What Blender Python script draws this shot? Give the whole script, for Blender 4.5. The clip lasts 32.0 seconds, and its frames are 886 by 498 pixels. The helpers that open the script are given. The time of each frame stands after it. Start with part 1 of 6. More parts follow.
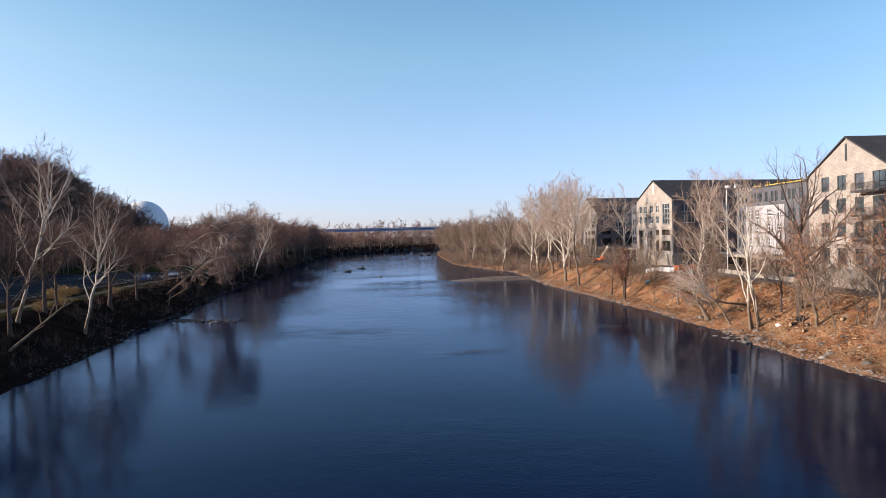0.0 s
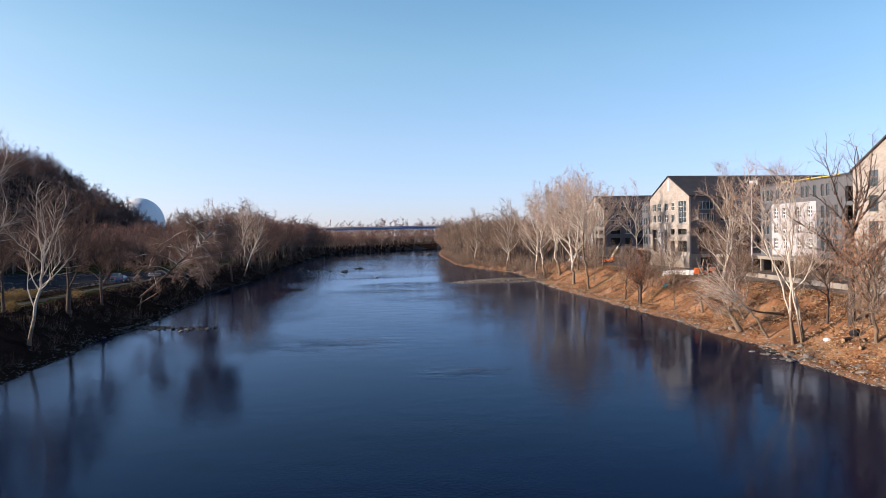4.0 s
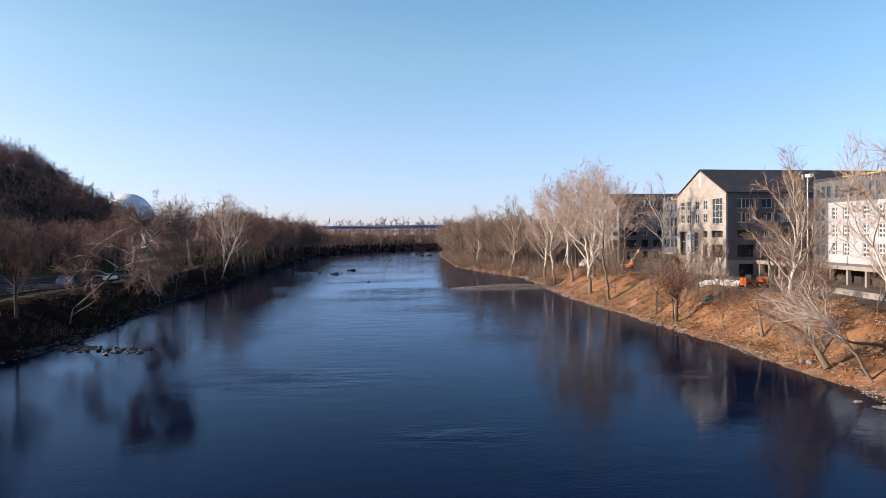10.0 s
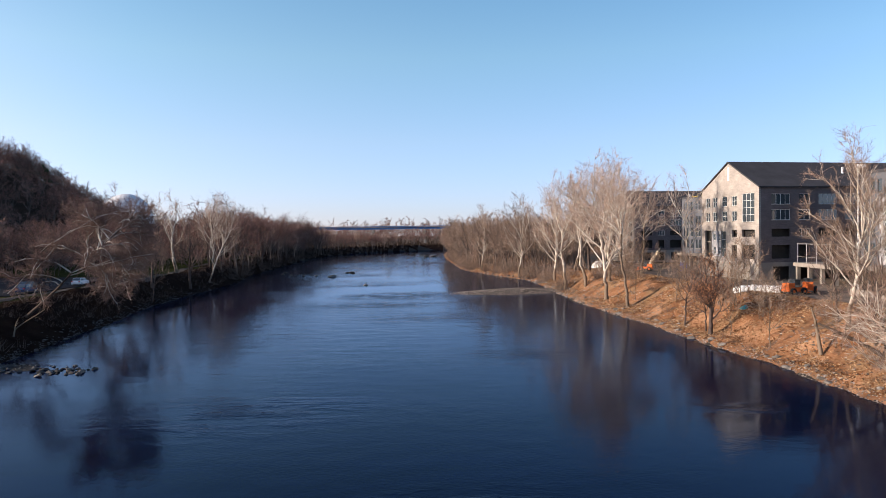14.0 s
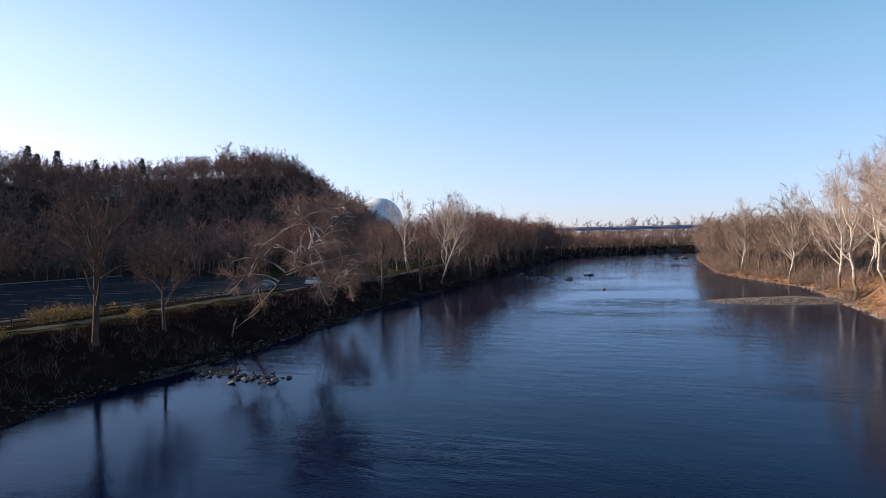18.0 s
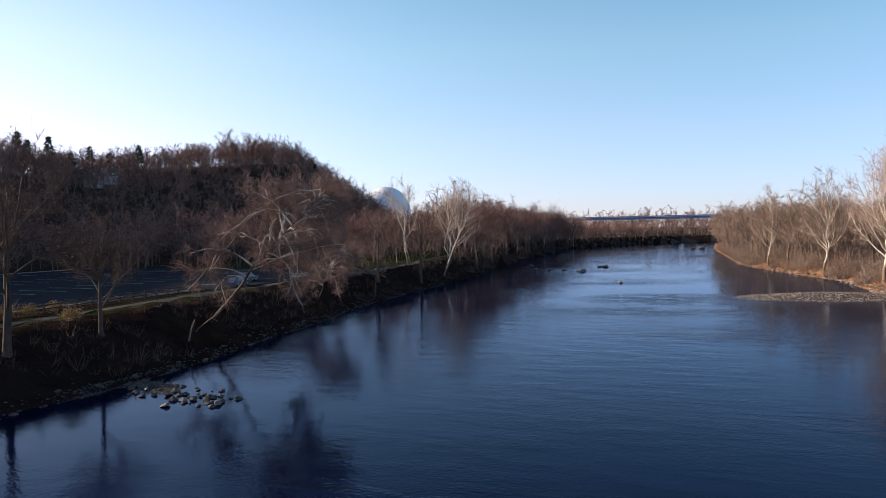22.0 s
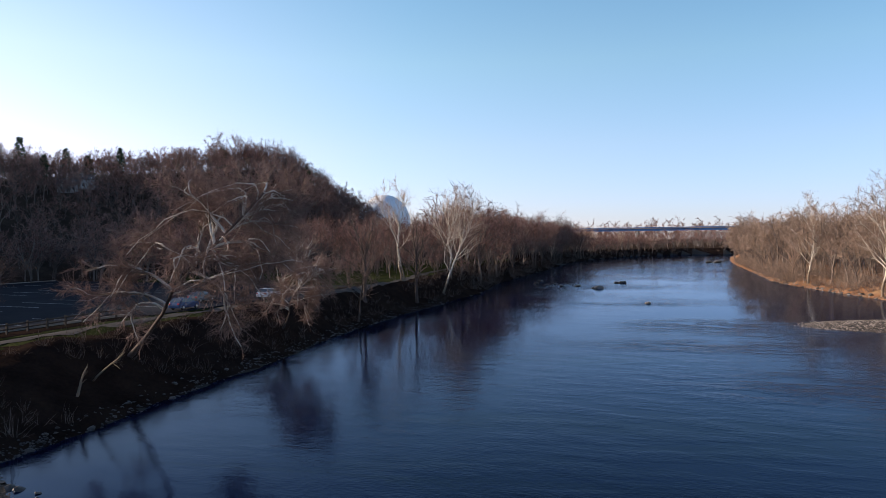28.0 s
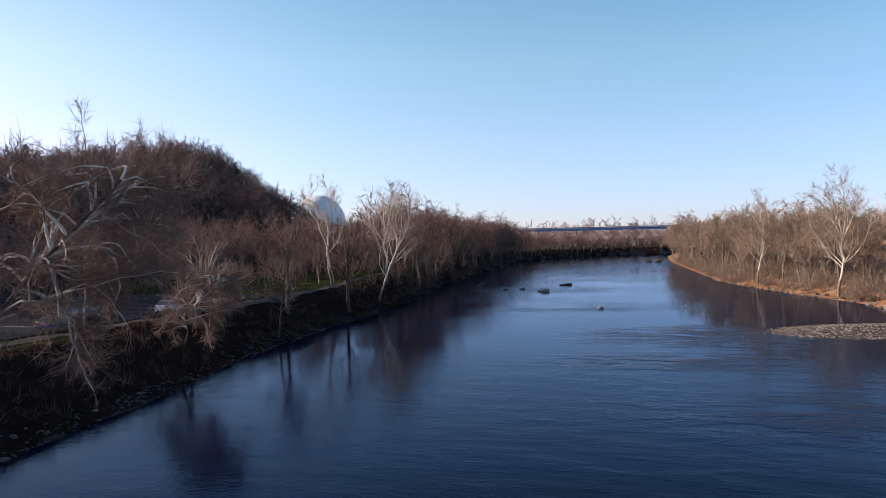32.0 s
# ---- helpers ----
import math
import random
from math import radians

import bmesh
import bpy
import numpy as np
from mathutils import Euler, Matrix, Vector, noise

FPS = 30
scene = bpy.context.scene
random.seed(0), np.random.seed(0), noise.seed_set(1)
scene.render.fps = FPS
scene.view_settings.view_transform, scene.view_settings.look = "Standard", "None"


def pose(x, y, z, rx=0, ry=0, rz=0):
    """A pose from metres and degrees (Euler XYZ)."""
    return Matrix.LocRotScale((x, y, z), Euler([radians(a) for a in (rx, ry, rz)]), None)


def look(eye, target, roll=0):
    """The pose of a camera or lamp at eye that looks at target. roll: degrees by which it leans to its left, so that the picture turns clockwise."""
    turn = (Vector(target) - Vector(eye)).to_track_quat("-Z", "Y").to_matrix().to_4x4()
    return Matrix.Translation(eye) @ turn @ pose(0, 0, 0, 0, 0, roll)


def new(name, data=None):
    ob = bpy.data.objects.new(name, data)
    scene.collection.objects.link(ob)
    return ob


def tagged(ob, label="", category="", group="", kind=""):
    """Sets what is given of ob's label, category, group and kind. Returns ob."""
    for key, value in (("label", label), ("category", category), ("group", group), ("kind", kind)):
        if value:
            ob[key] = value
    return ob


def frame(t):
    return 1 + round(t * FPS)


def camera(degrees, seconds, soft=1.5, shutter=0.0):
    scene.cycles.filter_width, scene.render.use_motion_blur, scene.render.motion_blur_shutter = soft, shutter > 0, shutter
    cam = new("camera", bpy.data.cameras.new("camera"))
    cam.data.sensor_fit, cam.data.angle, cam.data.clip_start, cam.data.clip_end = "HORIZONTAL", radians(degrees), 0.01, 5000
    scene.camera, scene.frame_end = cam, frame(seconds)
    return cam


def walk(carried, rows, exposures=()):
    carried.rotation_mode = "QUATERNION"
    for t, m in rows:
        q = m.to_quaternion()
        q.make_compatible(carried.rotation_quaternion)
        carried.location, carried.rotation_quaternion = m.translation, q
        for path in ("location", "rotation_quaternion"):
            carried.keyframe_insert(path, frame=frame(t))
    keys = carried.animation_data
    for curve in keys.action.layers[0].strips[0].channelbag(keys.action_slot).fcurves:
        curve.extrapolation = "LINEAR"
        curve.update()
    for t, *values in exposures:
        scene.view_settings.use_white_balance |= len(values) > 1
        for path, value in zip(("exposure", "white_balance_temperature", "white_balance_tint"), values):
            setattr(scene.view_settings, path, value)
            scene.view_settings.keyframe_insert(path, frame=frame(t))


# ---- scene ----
cam = camera(64.0, 32.0, soft=0.55)
# seconds, stops, kelvin, tint
EXPOSURES = [(0.0, 0.72, 6130, 13), (16.5, 0.74, 6150, 13), (21.8, 0.78, 6280, 13), (22.6, 1.03, 6550, 13), (24.1, 1.11, 6550, 13), (24.9, 0.78, 6280, 13), (32.0, 0.78, 6250, 13)]
PATH = [
    (0, (-1.457, 0.333, 15.374), (-1.451, 2.333, 15.333), -1.3),
    (0.5, (-1.283, 1.988, 15.375), (-1.292, 3.988, 15.334), -1.4),
    (1, (-1.167, 3.61, 15.368), (-1.176, 5.609, 15.327), -1.4),
    (1.5, (-1.03, 5.199, 15.354), (-1.038, 7.199, 15.313), -1.4),
    (2, (-0.884, 6.82, 15.336), (-0.892, 8.82, 15.294), -1.4),
    (2.5, (-0.734, 8.496, 15.323), (-0.738, 10.495, 15.281), -1.4),
    (3, (-0.604, 10.259, 15.319), (-0.607, 12.259, 15.278), -1.4),
    (3.5, (-0.468, 12.071, 15.31), (-0.471, 14.07, 15.267), -1.2),
    (5.5, (0.045, 19.577, 15.254), (0.042, 21.577, 15.21), -1.0),
    (6, (0.122, 21.459, 15.226), (0.119, 23.459, 15.183), -0.9),
    (6.5, (0.183, 23.325, 15.224), (0.179, 25.325, 15.18), -0.9),
    (7, (0.258, 25.251, 15.231), (0.254, 27.25, 15.187), -0.9),
    (7.5, (0.376, 27.249, 15.256), (0.371, 29.248, 15.212), -0.9),
    (8, (0.467, 29.327, 15.278), (0.461, 31.327, 15.232), -0.7),
    (8.5, (0.511, 31.537, 15.31), (0.504, 33.536, 15.264), -0.6),
    (9, (0.598, 33.794, 15.361), (0.59, 35.793, 15.316), -0.6),
    (9.5, (0.731, 35.967, 15.413), (0.722, 37.966, 15.369), -0.6),
    (10, (0.878, 38.056, 15.447), (0.868, 40.056, 15.402), -0.6),
    (10.5, (1.039, 40.121, 15.459), (1.028, 42.12, 15.414), -0.5),
    (11, (1.22, 42.206, 15.468), (1.318, 44.203, 15.423), -0.5),
    (11.5, (1.353, 44.26, 15.45), (1.526, 46.252, 15.405), -0.6),
    (12, (1.494, 46.194, 15.399), (1.642, 48.188, 15.356), -0.7),
    (12.5, (1.527, 48.023, 15.309), (1.593, 50.022, 15.266), -0.7),
    (13, (1.629, 49.76, 15.235), (1.608, 51.76, 15.193), -0.6),
    (13.5, (1.888, 51.398, 15.206), (1.861, 53.397, 15.164), -0.7),
    (14, (2.082, 53.104, 15.17), (2.053, 55.104, 15.128), -0.7),
    (14.5, (2.223, 54.999, 15.101), (2.192, 56.998, 15.06), -0.7),
    (16.5, (2.776, 63.387, 14.742), (2.736, 65.386, 14.706), -0.6),
    (17, (2.811, 65.453, 14.7), (2.77, 67.452, 14.665), -0.6),
    (17.5, (2.601, 67.509, 14.626), (2.302, 69.487, 14.594), -0.8),
    (18, (2.345, 69.569, 14.54), (1.646, 71.442, 14.512), -1.0),
    (18.5, (2.116, 71.614, 14.416), (1.277, 73.429, 14.391), -1.2),
    (19, (1.787, 73.571, 14.325), (0.947, 75.386, 14.3), -1.2),
    (19.5, (1.402, 75.442, 14.261), (0.562, 77.257, 14.235), -1.2),
    (20, (0.984, 77.284, 14.224), (0.144, 79.099, 14.2), -1.2),
    (20.5, (0.571, 79.17, 14.213), (-0.266, 80.986, 14.187), -1.1),
    (21, (0.053, 81.01, 14.217), (-0.697, 82.863, 14.188), -1.1),
    (21.5, (-0.507, 82.821, 14.219), (-1.232, 84.684, 14.191), -1.0),
    (22, (-1.141, 84.574, 14.211), (-1.868, 86.436, 14.156), -1.0),
    (22.5, (-1.819, 86.293, 14.204), (-2.545, 88.147, 14.016), -0.6),
    (23, (-2.531, 88.057, 14.22), (-3.256, 89.91, 14.015), -0.6),
    (23.5, (-3.214, 89.982, 14.306), (-3.94, 91.834, 14.101), -0.6),
    (24, (-3.979, 91.97, 14.416), (-4.707, 93.831, 14.338), -0.7),
    (24.5, (-4.74, 94.021, 14.494), (-5.468, 95.883, 14.468), -0.6),
    (25, (-5.523, 96.066, 14.592), (-6.251, 97.928, 14.566), -0.6),
    (25.5, (-6.301, 98.059, 14.614), (-7.03, 99.921, 14.588), -0.6),
    (27.5, (-9.132, 105.957, 14.291), (-9.863, 107.818, 14.264), -0.5),
    (28, (-9.731, 107.75, 14.277), (-10.461, 109.612, 14.251), -0.6),
    (28.5, (-10.292, 109.39, 14.281), (-11.023, 111.252, 14.255), -0.6),
    (29, (-10.819, 111.048, 14.312), (-11.549, 112.91, 14.287), -0.6),
    (29.5, (-11.417, 112.767, 14.348), (-12.109, 114.644, 14.323), -0.8),
    (30, (-11.981, 114.554, 14.322), (-12.666, 116.432, 14.298), -0.8),
    (30.5, (-12.538, 116.324, 14.296), (-13.223, 118.203, 14.272), -0.8),
    (31, (-13.119, 118.049, 14.261), (-13.804, 119.928, 14.238), -0.9),
    (31.5, (-13.727, 119.786, 14.257), (-14.369, 121.68, 14.233), -1.0),
    (32, (-14.406, 121.608, 14.303), (-14.971, 123.526, 14.278), -1.1),
]
walk(cam, [(t, look(eye, target, roll)) for t, eye, target, roll in PATH], exposures=EXPOSURES)

# ---- light and sky: low winter sun from behind the west bank's hill ----
SUN_LEFT, SUN_UP = 99.0, 16.2
world = bpy.data.worlds.new("sky")
scene.world = world
world.use_nodes = True
_wn = world.node_tree.nodes
sky = _wn.new("ShaderNodeTexSky")
sky.sky_type = 'NISHITA'
sky.sun_disc = False
sky.sun_elevation, sky.sun_rotation = radians(SUN_UP), radians(-SUN_LEFT)
sky.air_density, sky.dust_density, sky.ozone_density = 1.0, 0.1, 1.4
# clear dry air: less yellow towards the horizon than the plain model
_co, _sep, _grade, _mul = (_wn.new("ShaderNode" + k) for k in ("TexCoord", "SeparateXYZ", "ValToRGB", "Mix"))
_mul.data_type, _mul.blend_type = 'RGBA', 'MULTIPLY'
_mul.inputs[0].default_value = 1.0
_g = _grade.color_ramp.elements
_g[0].position, _g[0].color = 0.0, (0.56, 0.635, 1.16, 1)
_g.new(0.13).color = (0.80, 0.83, 1.0, 1)
_g = _grade.color_ramp.elements
_g[2].position, _g[2].color = 0.24, (0.86, 0.98, 0.98, 1)
_g.new(0.34).color = (0.76, 0.97, 1.0, 1)
_g.new(0.75).color = (0.36, 0.47, 0.62, 1)
_wl = world.node_tree.links
_wl.new(_co.outputs["Generated"], _sep.inputs[0])
_wl.new(_sep.outputs["Z"], _grade.inputs[0])
_wl.new(sky.outputs[0], _mul.inputs[6])
_wl.new(_grade.outputs[0], _mul.inputs[7])
# thin haze: paler and warmer round the sun, deeper blue away from it
_dot, _haze, _mul2, _fit = (_wn.new("ShaderNode" + k) for k in ("VectorMath", "ValToRGB", "Mix", "MapRange"))
_dot.operation = 'DOT_PRODUCT'
_dot.inputs[1].default_value = (-math.sin(radians(SUN_LEFT)) * math.cos(radians(SUN_UP)), math.cos(radians(SUN_LEFT)) * math.cos(radians(SUN_UP)), math.sin(radians(SUN_UP)))
_wl.new(_co.outputs["Generated"], _dot.inputs[0])
_fit.inputs[1].default_value = -1.0
_wl.new(_dot.outputs["Value"], _fit.inputs[0])
_wl.new(_fit.outputs[0], _haze.inputs[0])
_h = _haze.color_ramp.elements
_h[0].position, _h[0].color = 0.25, (0.86, 0.89, 0.95, 1)
_h[1].position, _h[1].color = 0.85, (1.55, 1.14, 1.03, 1)
_h.new(0.45).color = (1.0, 1.0, 1.0, 1)
_h.new(0.66).color = (1.18, 1.09, 1.03, 1)
_mul2.data_type, _mul2.blend_type = 'RGBA', 'MULTIPLY'
_mul2.inputs[0].default_value = 1.0
_wl.new(_mul.outputs[2], _mul2.inputs[6])
_wl.new(_haze.outputs[0], _mul2.inputs[7])
_wl.new(_mul2.outputs[2], _wn["Background"].inputs[0])
_wn["Background"].inputs[1].default_value = 0.122
sun = new("sun", bpy.data.lights.new("sun", 'SUN'))
sun.data.energy, sun.data.angle, sun.data.color = 5.0, radians(0.55), (1.0, 0.83, 0.645)
_a, _e = radians(SUN_LEFT), radians(SUN_UP)
sun.matrix_world = look((-300 * math.sin(_a) * math.cos(_e), 300 * math.cos(_a) * math.cos(_e), 300 * math.sin(_e)), (0, 0, 0))

# ---- materials ----


def material(name, base, rough=0.8, vary=0.25, scale=3.0, fine=40.0, bump=0.3, dist=0.02, metal=0.0, spec=0.2, tint=None, per_object=0.0, island=0.0):
    """A procedural surface: two scales of mottling between base and tint, and a fine relief."""
    m = bpy.data.materials.new(name)
    m.use_nodes = True
    n, l = m.node_tree.nodes, m.node_tree.links
    b = n["Principled BSDF"]
    b.inputs["Roughness"].default_value = rough
    b.inputs["Metallic"].default_value = metal
    b.inputs["Specular IOR Level"].default_value = spec
    co = n.new("ShaderNodeTexCoord")
    big, small = n.new("ShaderNodeTexNoise"), n.new("ShaderNodeTexNoise")
    big.inputs["Scale"].default_value, small.inputs["Scale"].default_value = scale, fine
    big.inputs["Detail"].default_value, small.inputs["Detail"].default_value = 5, 3
    for t in (big, small):
        l.new(co.outputs["Object"], t.inputs["Vector"])
    mixv = n.new("ShaderNodeMath")
    mixv.operation = 'MULTIPLY_ADD'
    l.new(small.outputs["Fac"], mixv.inputs[0])
    mixv.inputs[1].default_value = 0.45
    l.new(big.outputs["Fac"], mixv.inputs[2])
    fac = mixv.outputs[0]
    for amount, node, sock in ((per_object, "ShaderNodeObjectInfo", "Random"), (island, "ShaderNodeNewGeometry", "Random Per Island")):
        if amount:
            src, add = n.new(node), n.new("ShaderNodeMath")
            add.operation = 'MULTIPLY_ADD'
            l.new(src.outputs[sock], add.inputs[0])
            add.inputs[1].default_value = amount
            l.new(fac, add.inputs[2])
            off = n.new("ShaderNodeMath")
            off.operation = 'SUBTRACT'
            l.new(add.outputs[0], off.inputs[0])
            off.inputs[1].default_value = amount / 2
            fac = off.outputs[0]
    ramp = n.new("ShaderNodeValToRGB")
    dark = tuple(c * (1 - vary) for c in base)
    light = tint or tuple(min(1, c * (1 + vary)) for c in base)
    e = ramp.color_ramp.elements
    e[0].position, e[0].color = 0.42, (*dark, 1)
    e[1].position, e[1].color = 1.02, (*light, 1)
    mid = ramp.color_ramp.elements.new(0.72)
    mid.color = (*base, 1)
    l.new(fac, ramp.inputs[0])
    l.new(ramp.outputs[0], b.inputs["Base Color"])
    if bump:
        bp = n.new("ShaderNodeBump")
        bp.inputs["Strength"].default_value, bp.inputs["Distance"].default_value = bump, dist
        l.new(mixv.outputs[0], bp.inputs["Height"])
        l.new(bp.outputs[0], b.inputs["Normal"])
    return m


M = {}
M["bank_soil"] = material("bank_leaf_litter", (0.262, 0.126, 0.063), 0.95, 0.62, 0.22, 3.5, 1.0, 0.25, spec=0.05, tint=(0.46, 0.265, 0.15))
# west bank soil: the hill's shade is put into this near-black colour
M["shade_soil"] = material("shaded_bank_soil", (0.024, 0.0155, 0.012), 0.95, 0.5, 0.3, 3.0, 0.9, 0.2, spec=0.0, tint=(0.036, 0.023, 0.016))
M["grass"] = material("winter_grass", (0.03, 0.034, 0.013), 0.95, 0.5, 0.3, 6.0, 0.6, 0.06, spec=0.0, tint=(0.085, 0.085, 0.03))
M["forest_floor"] = material("leaf_covered_forest_floor", (0.05, 0.034, 0.025), 0.95, 0.4, 0.08, 1.2, 0.7, 0.3, spec=0.0, tint=(0.09, 0.06, 0.04))
M["gravel_ground"] = material("site_gravel", (0.15, 0.115, 0.09), 0.95, 0.35, 0.3, 5.0, 0.6, 0.08)
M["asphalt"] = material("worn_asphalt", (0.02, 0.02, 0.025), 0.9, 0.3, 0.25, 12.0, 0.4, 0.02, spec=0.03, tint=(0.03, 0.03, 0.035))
M["path"] = material("stone_dust_path", (0.10, 0.088, 0.077), 0.95, 0.25, 0.5, 10.0, 0.4, 0.02, spec=0.0)
M["riverbed"] = material("river_bed_mud", (0.032, 0.027, 0.021), 0.9, 0.3, 0.4, 4.0)
M["white_bark"] = material("pale_sycamore_bark", (0.53, 0.455, 0.375), 0.85, 0.5, 1.1, 9.0, 0.5, 0.03, tint=(0.68, 0.63, 0.55), per_object=0.2)
M["limb_white"] = material("bleached_limb_bark", (0.55, 0.50, 0.44), 0.85, 0.5, 0.8, 9.0, 0.4, 0.03, tint=(0.72, 0.68, 0.62))
M["brown_bark"] = material("brown_bark", (0.17, 0.125, 0.09), 0.9, 0.4, 1.5, 14.0, 0.7, 0.04, per_object=0.2)
M["twig_pale"] = material("pale_twigs", (0.42, 0.30, 0.232), 0.9, 0.35, 0.5, 3.0, 0, island=0.5)
M["twig_brown"] = material("brown_twigs", (0.25, 0.165, 0.128), 0.9, 0.35, 0.3, 2.0, 0, island=0.6, per_object=0.3)
M["dark_bark"] = material("dark_furrowed_bark", (0.085, 0.062, 0.052), 0.95, 0.4, 1.5, 14.0, 0.7, 0.04, per_object=0.2)
M["twig_dark"] = material("dark_reddish_twigs", (0.115, 0.068, 0.055), 0.9, 0.4, 0.3, 2.0, 0, island=0.6, per_object=0.2)
# hill and west woods: their shade is put into a darker twig colour
M["twig_wood_shade"] = material("shade_toned_woodland_twigs", (0.215, 0.12, 0.1), 0.9, 0.6, 0.1, 1.0, 0, spec=0.0, island=0.5, tint=(0.35, 0.215, 0.175))
M["wood_limb"] = material("grey_brown_limbs", (0.135, 0.103, 0.087), 0.9, 0.45, 0.12, 1.5, 0, tint=(0.25, 0.2, 0.17))
# dark brambles; for the west and far banks this also paints their shade
M["bramble"] = material("dark_and_shaded_brambles", (0.052, 0.031, 0.025), 0.9, 0.4, 0.2, 2.0, 0, spec=0.0, island=0.6, tint=(0.11, 0.072, 0.052))
M["twig_tan"] = material("tan_riverside_twigs", (0.30, 0.205, 0.152), 0.9, 0.55, 0.1, 1.0, 0, island=0.5, tint=(0.41, 0.305, 0.235))
M["twig_rose"] = material("reddish_grey_twigs", (0.225, 0.145, 0.118), 0.9, 0.45, 0.2, 1.5, 0, island=0.5)
M["leaf_brown"] = material("withered_brown_leaves", (0.30, 0.145, 0.075), 0.85, 0.4, 2.0, 9.0, 0, island=0.8)
M["stone"] = material("river_stone", (0.17, 0.148, 0.128), 0.8, 0.4, 1.2, 10.0, 0.6, 0.05, per_object=0.5, tint=(0.31, 0.275, 0.24))
M["wet_stone"] = material("dark_wet_stone", (0.034, 0.029, 0.026), 0.5, 0.4, 1.2, 10.0, 0.5, 0.04, island=0.6, tint=(0.085, 0.072, 0.062))
M["pebble"] = material("bank_cobbles", (0.19, 0.15, 0.12), 0.85, 0.45, 0.8, 8.0, 0.4, 0.03, island=0.9, tint=(0.38, 0.32, 0.27))


def patchy(m, colour, scale, lo, hi):
    """Lays soft-edged patches of another colour over a surface."""
    n, l = m.node_tree.nodes, m.node_tree.links
    b = n["Principled BSDF"]
    old = b.inputs["Base Color"].links[0].from_socket
    co, tex, rng, mix = (n.new("ShaderNode" + k) for k in ("TexCoord", "TexNoise", "MapRange", "Mix"))
    tex.inputs["Scale"].default_value, tex.inputs["Detail"].default_value = scale, 8
    l.new(co.outputs["Object"], tex.inputs["Vector"])
    l.new(tex.outputs["Fac"], rng.inputs[0])
    rng.inputs[1].default_value, rng.inputs[2].default_value, rng.inputs[4].default_value = lo, hi, 0.8
    mix.data_type = 'RGBA'
    l.new(rng.outputs[0], mix.inputs[0])
    l.new(old, mix.inputs[6])
    mix.inputs[7].default_value = (*colour, 1)
    l.new(mix.outputs[2], b.inputs["Base Color"])


# withered grass and bare dark earth between the leaves
patchy(M["bank_soil"], (0.235, 0.145, 0.08), 0.17, 0.5, 0.62)
patchy(M["bank_soil"], (0.085, 0.055, 0.04), 0.55, 0.54, 0.67)


